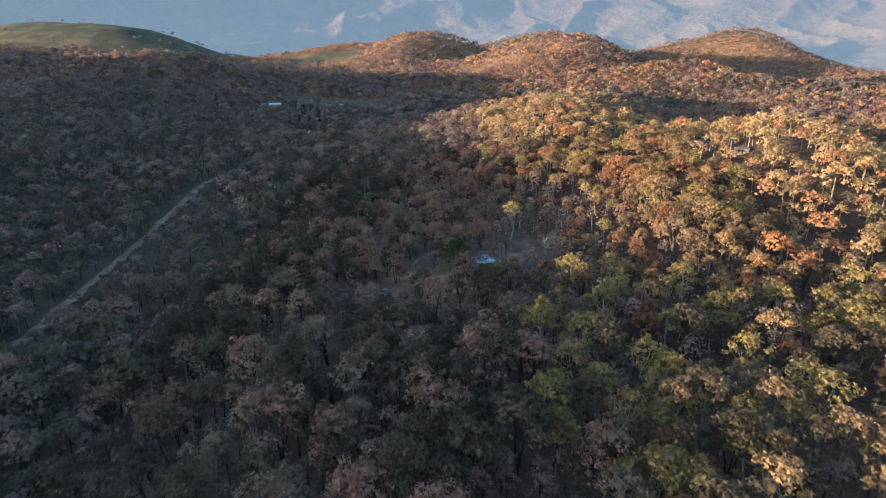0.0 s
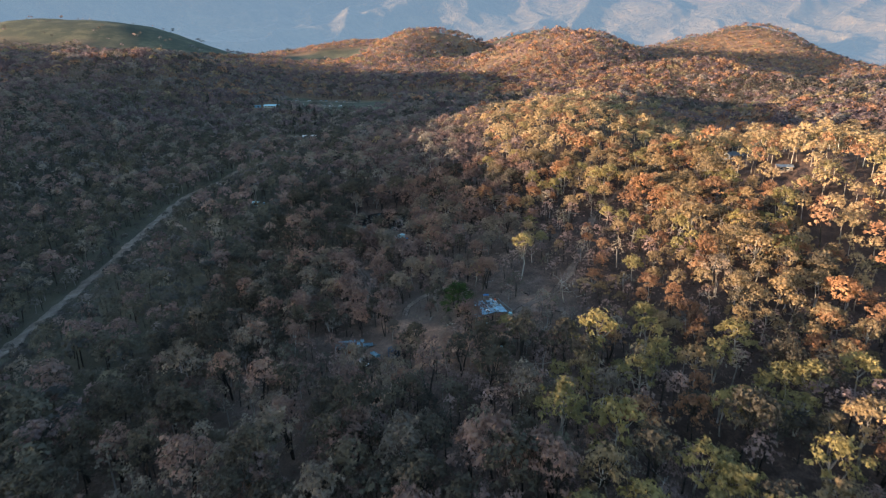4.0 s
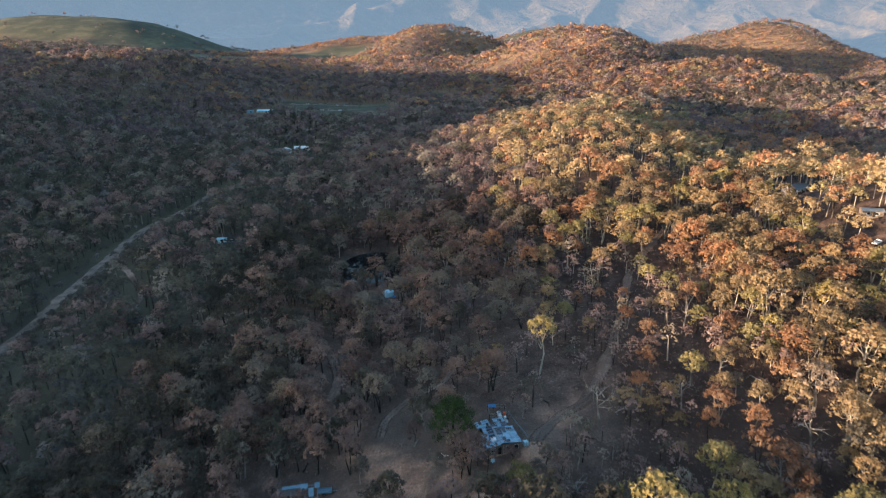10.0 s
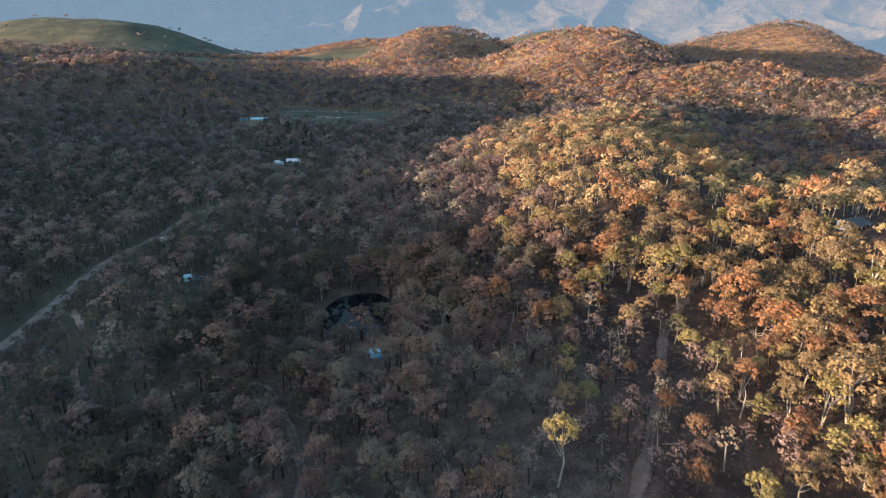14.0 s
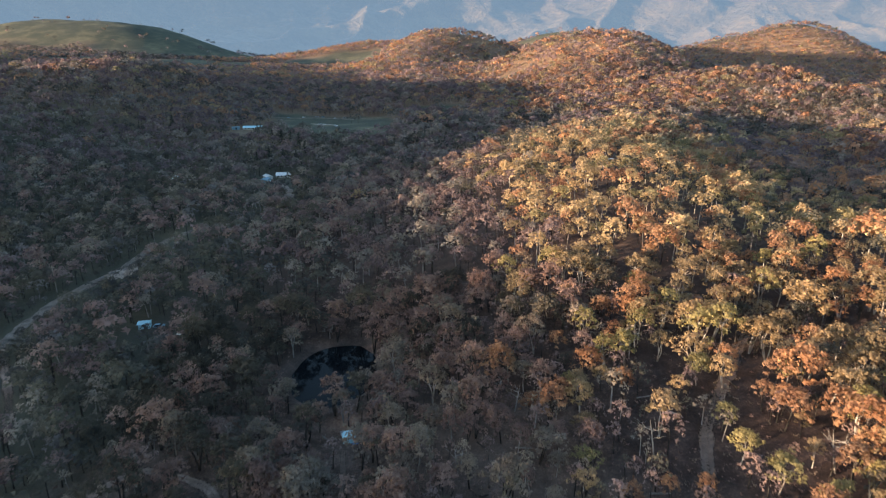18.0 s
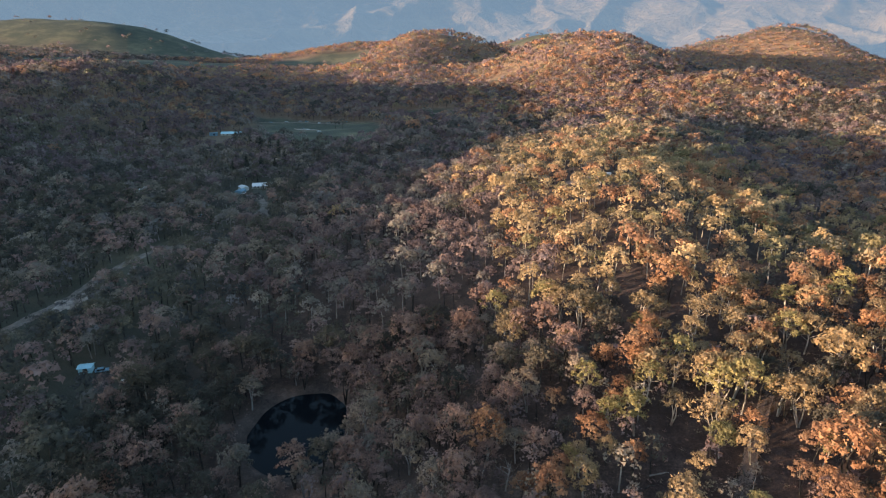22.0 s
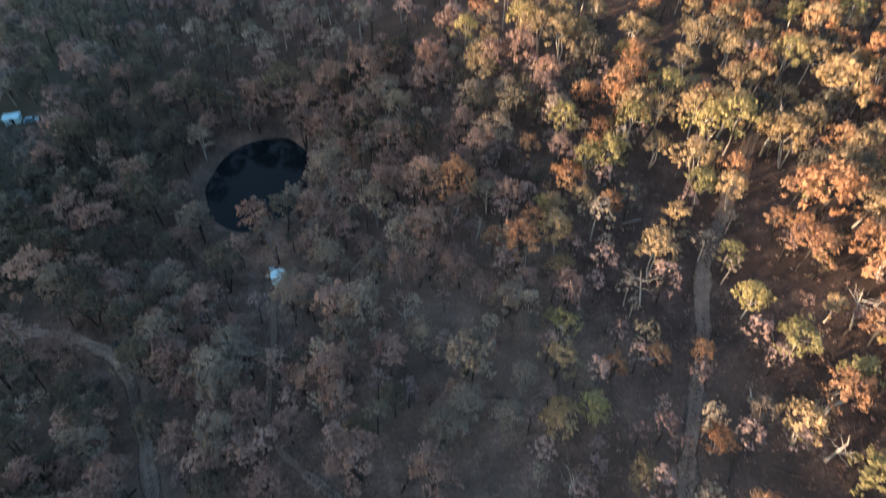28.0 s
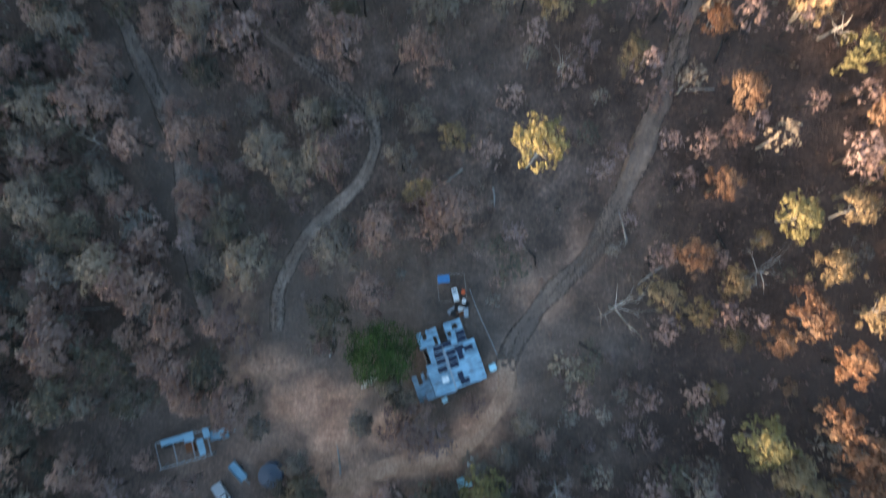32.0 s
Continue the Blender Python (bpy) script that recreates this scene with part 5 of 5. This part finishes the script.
def car(x, y, turn, paint, label, tray=False, group=""):
    """A parked car or, with a tray, a utility truck."""
    c = thing("parked_car", x, y, turn, label, "car", group)
    L2, W2 = 2.25, 0.88
    bm_ = bmesh.new()
    box(bm_, -L2, L2, -W2, W2, 0.35, 0.9, bevel=0.12)
    part("body", bm_, paint, c, smooth_=False)
    bm_ = bmesh.new()
    x0, x1 = (0.0, 1.1) if tray else (-1.7, 1.1)
    vs = [bm_.verts.new(p) for p in ((x0, -W2 + 0.05, 0.9), (x1, -W2 + 0.05, 0.9), (x1, W2 - 0.05, 0.9), (x0, W2 - 0.05, 0.9), (x0 + 0.25, -W2 + 0.2, 1.45), (x1 - 0.55, -W2 + 0.2, 1.45), (x1 - 0.55, W2 - 0.2, 1.45), (x0 + 0.25, W2 - 0.2, 1.45))]
    for f_ in ((0, 1, 5, 4), (1, 2, 6, 5), (2, 3, 7, 6), (3, 0, 4, 7), (4, 5, 6, 7)):
        bm_.faces.new([vs[i] for i in f_])
    part("windows", bm_, glass_mat, c)
    part("cab_roof", boxed(x0 + 0.22, x1 - 0.5, -W2 + 0.18, W2 - 0.18, 1.44, 1.52, bevel=0.03), paint, c)
    part("bonnet", boxed(1.0, L2 - 0.08, -W2 + 0.06, W2 - 0.06, 0.88, 0.98, bevel=0.04), paint, c)
    if tray:
        part("tray", boxed(-L2, -0.1, -W2 - 0.05, W2 + 0.05, 0.9, 1.2, bevel=0.02), steel_mat, c)
    part("bumper", boxed(L2 - 0.05, L2 + 0.1, -W2 + 0.05, W2 - 0.05, 0.4, 0.6, bevel=0.03), rubber_mat, c)
    for y_ in (-0.6, 0.6):
        part("headlight", boxed(L2 - 0.02, L2 + 0.03, y_ - 0.15, y_ + 0.15, 0.65, 0.8), white_mat, c)
    for x_ in (-1.4, 1.4):
        for y_ in (-W2, W2):
            m_ = Matrix.Translation((x_, y_, 0.34)) @ Matrix.Rotation(math.pi / 2, 4, "X")
            bm_ = drum(0.34, 0.34, -0.1, 0.1, 16)
            bmesh.ops.transform(bm_, matrix=m_, verts=bm_.verts)
            wh = part("wheel", bm_, rubber_mat, c)
            bm_ = drum(0.19, 0.19, -0.12, 0.12, 12)
            bmesh.ops.transform(bm_, matrix=m_, verts=bm_.verts)
            part("rim", bm_, steel_mat, wh)
    return c


trailer(-27.6, -26.4, 10, "flat trailer with a blue-grey steel tray", tin_blue, 3.2, 1.6)
car(-27.3, -37.0, -58, white_mat, "white utility truck parked near the burnt shed", True)
trailer(14.9, -34.8, 15, "small trailer with pale blue sides", tin_cyan, 2.4, 1.5)
for x_, y_ in ((16.3, -31.0), (15.7, -31.9)):
    d_ = thing("steel_drum", x_, y_, 0, "white steel drum standing by the track", "drum")
    part("body", drum(0.3, 0.3, 0, 0.88, 18), white_mat, d_)
    part("lid", drum(0.31, 0.31, 0.88, 0.92, 18), tin_grey, d_)
    part("hoop", drum(0.32, 0.32, 0.42, 0.46, 18), tin_grey, d_)
trailer(-24.4, -32.9, -48, "long low trailer with a blue-grey steel tray", tin_blue, 3.6, 1.5)
pile = thing("timber_pile", -0.8, -17.6, 25, "loose pale boards and poles lying in the yard", "timber")
for k, (x_, y_, a_, l_) in enumerate([(0, 0, 0.2, 3.4), (0.3, 0.35, 0.35, 2.8), (-0.2, -0.4, 0.1, 3.0), (0.4, 0.1, 1.2, 2.2), (-0.9, 0.2, 1.5, 1.8), (1.0, -0.1, -0.5, 2.4)]):
    part("board", box(bmesh.new(), -l_ / 2, l_ / 2, -0.09, 0.09, 0.03 + 0.06 * k, 0.09 + 0.06 * k, m=Matrix.Translation((x_, y_, 0)) @ Matrix.Rotation(a_, 4, "Z")), cream_mat, pile)
heap = thing("scrap_heap", 14.9, -6.0, 10, "heap of burnt sheet iron and pale scrap behind the house", "scrap")
for k, (x_, y_, a_, m_) in enumerate([(-1.3, 0.2, 0.4, tin_grey), (-0.4, 0.5, 1.1, char_mat), (0.5, 0.0, -0.3, tin_white), (1.2, 0.5, 0.8, char_mat), (0.1, -0.6, 0.2, rust_mat), (-0.9, -0.5, -0.7, char_mat), (1.0, -0.6, 1.4, tin_grey)]):
    part("sheet", box(bmesh.new(), -0.75, 0.75, -0.4, 0.4, -0.02, 0.02, m=Matrix.Translation((x_, y_, 0.18 + 0.09 * k)) @ Matrix.Rotation(a_, 4, "Z") @ Matrix.Rotation(0.25 * (-1) ** k, 4, "X")), m_, heap)


def round_tank(x, y, r, h, wall, top, label, cone=0.5, sides=24):
    t = thing("water_tank", x, y, 0, label, "water tank")
    part("wall", drum(r, r, -0.2, h, sides), wall, t)
    for z_ in np.linspace(0.3, h - 0.3, 5):
        part("rib", drum(r + 0.03, r + 0.03, z_ - 0.04, z_ + 0.04, sides), wall, t)
    part("lid", drum(r + 0.08, 0.25, h, h + cone, sides), top, t)
    part("hatch", drum(0.3, 0.3, h + cone * 0.85, h + cone + 0.12, 14), top, t)
    return t


round_tank(-18.2, -33.2, 2.0, 2.2, slate_mat, slate_mat, "dark slate-blue round plastic water tank", 0.25)
round_tank(-26.4, 89.3, 1.9, 2.3, tin_cyan, tin_cyan, "pale cyan eight-sided water tank below the dam", 0.55, 8)
pump = thing("pump_box", -29.0, 93.2, 20, "small white pump box beside the tank", "pump box")
part("box", boxed(-0.6, 0.6, -0.5, 0.5, 0, 1.0, bevel=0.05), white_mat, pump)
part("lid", boxed(-0.66, 0.66, -0.56, 0.56, 1.0, 1.08), tin_grey, pump)
tarp = thing("tarp_heap", -24.0, 87.6, 30, "crumpled blue tarp heap beside the tank", "tarp")
tv = [(1.3 * math.cos(a) * f * (1 + 0.2 * math.sin(3 * a)), 0.9 * math.sin(a) * f, 0.6 * (1 - f * f) + 0.08 * math.sin(5 * a + 6 * f)) for f in (0.05, 0.4, 0.7, 1.0) for a in np.linspace(0, 2 * math.pi, 18, endpoint=False)]
tq = [(k * 18 + i, k * 18 + (i + 1) % 18, (k + 1) * 18 + (i + 1) % 18, (k + 1) * 18 + i) for k in range(3) for i in range(18)]
part("tarp", quad_mesh("tarp", np.array(tv), np.array(tq), [blue_mat], shade=True), None, tarp)


def cottage(name, x, y, turn, length, width, eave, pitch, walls, roof, label, veranda=True, windows=4, up=0.0):
    """A gabled house or shed: four walls, two ribbed roof planes, gables, windows, a door and posts."""
    h = thing(name, x, y, turn, label, "house" if windows > 1 else "shed", up=up)
    a, b = length / 2, width / 2
    part("wall", boxed(-a, a, -b, -b + 0.15, -0.8, eave), walls, h)
    part("wall", boxed(-a, a, b - 0.15, b, -0.8, eave), walls, h)
    for x_ in (-a, a - 0.15):
        bm_ = box(bmesh.new(), x_, x_ + 0.15, -b + 0.15, b - 0.15, -0.8, eave)
        g = [bm_.verts.new(p) for p in ((x_, -b + 0.15, eave), (x_, b - 0.15, eave), (x_, 0, eave + pitch * b), (x_ + 0.15, -b + 0.15, eave), (x_ + 0.15, b - 0.15, eave), (x_ + 0.15, 0, eave + pitch * b))]
        for f_ in ((0, 2, 1), (3, 4, 5), (0, 3, 5, 2), (1, 2, 5, 4)):
            bm_.faces.new([g[i] for i in f_])
        part("gable_wall", bm_, walls, h)
    part("roof", corrugated(-a - 0.4, a + 0.4, -b - 0.5, 0, lambda x, y: eave + 0.05 + pitch * (b + y), 0.5, 0.06), roof, h)
    part("roof", corrugated(-a - 0.4, a + 0.4, 0, b + 0.5, lambda x, y: eave + 0.05 + pitch * (b - y), 0.5, 0.06), roof, h)
    part("ridge_capping", boxed(-a - 0.4, a + 0.4, -0.2, 0.2, eave + 0.08 + pitch * b, eave + 0.17 + pitch * b), roof, h)
    for k in range(windows):
        x_ = -a + length * (k + 0.7) / (windows + 0.5)
        w_ = part("window", boxed(x_ - 0.55, x_ + 0.55, -b - 0.06, -b - 0.03, 0.9, 2.0), glass_mat, h)
        part("window_frame", boxed(x_ - 0.65, x_ + 0.65, -b - 0.04, -b - 0.005, 0.8, 2.1), white_mat, w_)
    part("door", boxed(a * 0.1 - 0.45, a * 0.1 + 0.45, -b - 0.05, -b - 0.01, 0, 2.05), char_mat, h)
    if veranda:
        part("veranda_roof", corrugated(-a, a, -b - 2.6, -b - 0.5, lambda x, y: eave - 0.35 + 0.12 * (y + b + 2.6), 0.5, 0.06), roof, h)
        for k in range(5):
            x_ = -a + 0.2 + (length - 0.4) * k / 4
            part("veranda_post", boxed(x_ - 0.07, x_ + 0.07, -b - 2.5, -b - 2.36, -0.8, eave - 0.36), white_mat, h)
    return h


cottage("cottage", 158, 145, 24, 10, 6, 2.7, 0.3, white_mat, tin_dark, "white weatherboard cottage with a dark iron roof")
cottage("hut", 160.5, 92, -15, 7, 4.5, 2.4, 0.25, wall_mat, tin_grey, "small hut with a grey iron roof among trees", False, 2)
trailer(153, 74, 40, "white flat trailer among scorched trees", white_mat, 4.5, 2.0)
cottage("farmhouse", -157, 459, 12, 15, 7, 2.8, 0.32, cream_mat, tin_white, "farmhouse with a broad cream iron roof", True, 5)
cottage("farmhouse_wing", -169, 449, -50, 9, 5, 2.6, 0.3, cream_mat, tin_white, "low wing with a pale cream iron roof", False, 2)
cottage("machinery_shed", -166, 434, 80, 8, 5, 2.6, 0.22, tin_blue, tin_blue, "blue-grey iron machinery shed beside the farmhouse", False, 1)
cottage("long_shed", -242, 428, 88, 22, 4, 2.6, 0.2, wall_mat, tin_white, "long low shed with a weathered grey roof", False, 1)
cottage("valley_house", -249, 643, 10, 21, 8, 3.0, 0.25, cream_mat, tin_cyan, "long valley house with a pale blue roof", True, 5)
cottage("valley_shed", -268, 640, 30, 8, 5, 2.6, 0.2, tin_blue, tin_blue, "small blue iron shed behind trees", False, 1)
cottage("tin_shed", -122.5, 159, 16, 4.4, 3.0, 2.1, 0.14, tin_cyan, tin_cyan, "small shed with a bright pale cyan roof", False, 1)
car(-116.5, 158.5, 20, tin_blue, "old blue-grey car beside the cyan shed")
car(-163, 432, 30, white_mat, "white car parked by the machinery shed")
car(-141, 458, -20, tin_blue, "blue car parked below the farmhouse")
stack = thing("timber_stack", -105.6, 153.2, -25, "pale stack of sawn boards on the ground", "timber")
for k in range(5):
    part("board", boxed(-1.6, 1.6, -0.5 + 0.2 * k, -0.33 + 0.2 * k, 0.05 + 0.04 * (k % 2), 0.3), cream_mat, stack)
for i, (x_, y_, t_) in enumerate([(-196, 760, 10), (-203, 766, 60), (-251, 786, 20), (-236, 806, -10), (-220, 818, 15), (-212, 819, 5), (-194, 814, 80), (-181, 816, 30), (-158, 818, -40), (-167, 700, 15)]):
    car(x_, y_, t_, (white_mat, tin_grey, tin_blue)[i % 3], ("white utility truck parked in the far paddock", "grey car parked in the far paddock", "blue utility truck parked in the far paddock")[i % 3], i % 2 == 0, "vehicles in the far paddock")
car(-200, 2, 70, white_mat, "white utility truck parked west of the valley road", True)
trailer(-203, 11, 40, "white flat trailer parked west of the valley road", white_mat, 5.0, 2.2)
car(-161, 350, 20, tin_blue, "blue-grey car parked below the farm")
yard_fence = thing("yard_fence", -128, 297, 0, "weathered pale paling fence beside the dirt road", "fence")
fl = resample([(-7, -10), (-3, -4), (1, 3), (4, 12)], 1.5)
for i, p in enumerate(fl):
    gz_ = float(land(-128 + p[0], 297 + p[1])) - float(land(-128, 297))
    part("post", boxed(p[0] - 0.07, p[0] + 0.07, p[1] - 0.07, p[1] + 0.07, gz_ - 0.4, gz_ + 1.6), pole_mat, yard_fence)
    if i:
        a, b = fl[i - 1], p
        part("panel", box(bmesh.new(), -0.72, 0.72, -0.03, 0.03, gz_ + 0.15, gz_ + 1.45, m=Matrix.Translation(((a[0] + b[0]) / 2, (a[1] + b[1]) / 2, 0)) @ Matrix.Rotation(math.atan2(b[1] - a[1], b[0] - a[0]), 4, "Z")), tin_grey if i % 3 else cream_mat, yard_fence)
caravan = thing("caravan", 88, 325, 25, "white caravan on the bare hilltop clearing", "caravan")
part("body", boxed(-2.8, 2.8, -1.1, 1.1, 0.5, 2.6, bevel=0.2), white_mat, caravan)
part("window", boxed(-1.5, 0.2, -1.13, -1.1, 1.4, 2.0), glass_mat, caravan)
part("door", boxed(0.8, 1.5, -1.13, -1.1, 0.6, 2.3), tin_grey, caravan)
part("drawbar", boxed(2.8, 4.0, -0.08, 0.08, 0.5, 0.62), steel_mat, caravan)
for y_ in (-1.0, 1.0):
    bm_ = drum(0.34, 0.34, -0.1, 0.1, 16)
    bmesh.ops.transform(bm_, matrix=Matrix.Translation((-0.2, y_, 0.34)) @ Matrix.Rotation(math.pi / 2, 4, "X"), verts=bm_.verts)
    part("wheel", bm_, rubber_mat, caravan)

pole_ = thing("power_pole", -184, 196, 10, "tall grey timber power pole beside the road", "pole")
part("pole", drum(0.2, 0.13, -0.5, 13, 12), pole_mat, pole_)
part("crossarm", boxed(-1.2, 1.2, -0.06, 0.06, 12.1, 12.25), pole_mat, pole_)
for x_ in (-1.0, 0.0, 1.0):
    part("insulator", drum(0.06, 0.04, 12.25, 12.45, 10, x_), white_mat, pole_)


# ---- single trees that stand out ----
def single_tree(name, x, y, wood, leaves, bark, leaf, label, turn=0.0, s=1.0):
    t = thing(name, x, y, turn, label, "tree")
    for k, (wv, wq) in enumerate(wood if isinstance(wood, list) else [wood]):
        nm = "limb" if k and np.linalg.norm(wv[:3].mean(0)) > 1.0 else "trunk"
        part(nm, quad_mesh(nm, wv * s, wq, [bark], shade=True), None, t)
    if leaves is not None:
        part("crown", leaf_mesh("crown", (leaves[0] * s, leaves[1]), leaf), None, t)
    return t


def pine(rng, height, wide):
    """A dark conifer: straight trunk, tiers of drooping branches that taper to the tip. Returns wood, leaves."""
    wood, cs_, sz = [tube([(0, 0, -0.5), (0, 0, 0.5 * height), (0, 0, height)], [0.03 * height, 0.02 * height, 0.004 * height], 5)], [], []
    for k in range(34):
        f = (k + 0.5) / 34
        a, reach = 2.4 * k + rng.normal() * 0.3, wide * (1.05 - f) ** 0.8 * rng.uniform(0.6, 1.0)
        end = np.array([reach * math.cos(a), reach * math.sin(a), height * (0.14 + 0.84 * f) - 0.1 * reach])
        if k % 3 == 0:
            wood.append(tube([(0, 0, end[2] + 0.2 * reach), end], [0.008 * height, 0.003 * height], 3))
        cs_ += [0.55 * end * np.array([1, 1, 0]) + np.array([0, 0, end[2]]), end]
        sz += [0.34 * wide * (1.15 - f), 0.28 * wide * (1.15 - f)]
    return joined(wood), sprays(rng, np.array(cs_), np.array(sz), 9, 0.085 * wide, ruffle=0.3)


for i, (x_, y_, h_) in enumerate([(-206, 578, 13), (-194, 572, 15), (-188, 583, 12), (-175, 568, 14), (-230, 604, 12), (-193, 493, 13), (-185, 504, 15), (-175, 513, 14), (-162, 511, 13), (-160, 535, 15), (-146, 470, 11), (-310, 578, 17), (-181, 490, 12)]):
    lw, ll = pine(np.random.RandomState(700 + i), 1.15 * h_, 0.32 * h_)
    single_tree("pine_tree", x_, y_, lw, ll, bark_dark, pine_leaf, "dark green conifer standing by the farm buildings", 60 * i)
r = np.random.RandomState(5)
lw, ll = gum(r, 19.5, 4.6, 0, lean=0.02, low=0.62, stems=1, pieces=True)
single_tree("lone_gum", 27.0, 18.0, lw, ll, bark_pale, LEAF["yellow"], "tall pale-trunked gum with a yellow-green top", 40)
r = np.random.RandomState(8)
cc, cs = [], []
for k in range(46):
    f = (k + 0.5) / 46
    a = 2.4 * k
    cc.append((5.3 * math.sqrt(f) * math.cos(a) + r.normal() * 0.45, 4.5 * math.sqrt(f) * math.sin(a) + r.normal() * 0.45, 12.0 - 8.6 * f ** 1.3 + r.normal() * 0.3))
    cs.append(r.uniform(1.1, 1.8))
single_tree("shade_tree", 2.1, -12.6, joined([tube([(0, 0, -0.4), (0.1, 0, 2.5), (0.2, 0.1, 10)], [0.4, 0.33, 0.12], 8)] + [tube([(0, 0, 2.0), (2.2 * math.cos(a), 2.2 * math.sin(a), 4.2), (4 * math.cos(a), 4 * math.sin(a), 5.0)], [0.2, 0.13, 0.05], 5) for a in (0.3, 1.5, 2.8, 4.0, 5.2)]),
            sprays(r, np.array(cc), np.array(cs), 190, 0.16), bark_dark, lush_leaf, "dense round bright green shade tree beside the house")
for i, (x_, y_, h_) in enumerate([(5.2, -20.5, 8.5), (2.6, -18.0, 7.5), (16.5, -31.5, 8.8), (11.5, -34.8, 9.2), (21.5, -29.0, 8.2), (24.5, -24.5, 8.0), (-1.5, -24.0, 6.8), (-13.0, -30.5, 8.4), (-19.5, -24.5, 7.8)]):
    lw, ll = gum(np.random.RandomState(40 + i), h_, 2.5, 0, lean=0.05, low=0.42, stems=1, leaf_count=(22, 0.08), pieces=True)
    single_tree("slender_gum", x_, y_, lw, ll, bark_dark if i % 2 else bark_grey, LEAF["grey"], "slender gum sapling with thin grey-green leaves", 50 * i)
for i, (x_, y_, h_) in enumerate([(-26.5, -8, 10), (-9, 1.7, 8), (-28, 14.6, 11), (-5.7, 27, 9), (-18, 14, 8), (8.4, -21.4, 6.5), (16.6, -21.4, 4.5), (5.0, -20.2, 9), (-5.5, -41, 11), (-9, -37, 8), (-16, -38, 8), (-12, -43, 9), (-1, -43, 8.5), (3.5, -40.5, 8), (8, -42, 9), (14, -41, 8.5), (20, -38, 9), (25, -33, 8.5), (27, -27, 8), (28, -40, 10), (-31, -33.5, 8), (-36, -34, 8.5), (-39, -30, 8), (-21.5, -19, 7), (4.5, -24.5, 7)]):
    lw, ll = gum(np.random.RandomState(140 + i), h_, 2.2, 0, lean=0.06, low=0.4, stems=2 if i % 3 == 0 else 1, leaf_count=(9, 0.09), pieces=True)
    single_tree("burnt_gum", x_, y_, lw, ll, bark_dark, LEAF["green" if i % 4 == 3 else "mauve"], "slender burnt gum with a black trunk and sparse leaves", 40 * i)
DEAD = [(40, -6, 11, 5.0), (-28, 122, 9, 3), (-6, 47, 8, 2.6), (33, 34, 9, 3), (62, -2, 10, 4), (-22, 20, 8, 2.5), (52, 70, 10, 3.5), (88, 60, 11, 4), (20, 92, 9, 3), (-48, 25, 8, 2.6), (26, -55, 14, 4), (44, -105, 15, 4.5), (12, -120, 14, 4), (70, -70, 12, 4), (-20, -70, 11, 3), (95, 15, 10, 4), (74, 36, 10, 3.6), (5, 70, 9, 3), (58, 118, 10, 3.5), (-60, 92, 8, 2.6), (30, -35, 10, 3.2), (86, -20, 11, 3.8)]
for i, (x_, y_, h_, s_) in enumerate(DEAD):
    single_tree("dead_tree", x_, y_, dead_gum(np.random.RandomState(300 + i), h_, s_), None, bark_grey if i % 3 else bark_pale, None, "bare dead tree with pale forked limbs", 37 * i)
rng = np.random.RandomState(77)
log_meshes = []
for i in range(6):
    r = np.random.RandomState(500 + i)
    L_ = r.uniform(3, 6)
    lv, lq = joined([tube([(-L_ / 2, 0, 0.15), (0, r.normal() * 0.2, 0.18), (L_ / 2, r.normal() * 0.3, 0.14)], [0.2, 0.17, 0.09], 7)] + [tube([(L_ * 0.2, 0, 0.2), (L_ * 0.35, r.uniform(-1.2, 1.2), 0.5)], [0.08, 0.03], 5)])
    log_meshes.append(quad_mesh("log", lv, lq, [bark_dark if i % 2 else bark_grey], shade=True))
for i in range(70):
    x_, y_ = rng.uniform(-55, 85), rng.uniform(-45, 100)
    if not keep_clear(np.array([x_]), np.array([y_]))[0]:
        continue
    k = rng.randint(6)
    o = new("fallen_log", log_meshes[k])
    o.matrix_basis = Matrix.Translation((x_, y_, float(land(x_, y_)))) @ Matrix.Rotation(rng.uniform(0, 6.28), 4, "Z")
    tagged(o, "charred black fallen log on the burnt ground" if k % 2 else "grey fallen log on the burnt ground", "log", "fallen logs")

# burnt undergrowth: low dry shrubs and tufts
ux, uy = scatter(rng, -100, 140, -180, 190, 3.8, 0.2)
ok = in_cone(ux, uy, 50)
ux, uy = ux[ok], uy[ok]
uz = land(ux, uy)
us = rng.uniform(0.35, 1.0, len(ux))
for nm, sel, leaf_, lab in (("undergrowth", rng.uniform(size=len(ux)) < 0.6, LEAF["mauve"], "dry browned shrubs and tufts under the trees"), ("undergrowth", None, LEAF["grey"], "grey-green shrubs and tufts under the trees")):
    if sel is None:
        sel = ~last
    last = sel
    v_, q_ = sprays(rng, np.stack([ux[sel], uy[sel], uz[sel] + 0.3 * us[sel]], 1), us[sel], 16, 0.2, 0.6, crown=False)
    tagged(new(nm, leaf_mesh(nm, (v_, q_), leaf_)), lab, "shrubs", kind="stuff")
tx, ty = scatter(rng, -62, 92, -52, 70, 2.1, 0.25)
tz, th = land(tx, ty), rng.uniform(0.2, 0.55, len(tx))
v_, q_ = sprays(rng, np.stack([tx, ty, tz + 0.2 * th], 1), th, 9, 0.15, 0.5, crown=False)
tagged(new("dry_tufts", leaf_mesh("dry_tufts", (v_, q_), LEAF["mauve"])), "low dry tufts scattered over the burnt ground", "grass", kind="stuff")
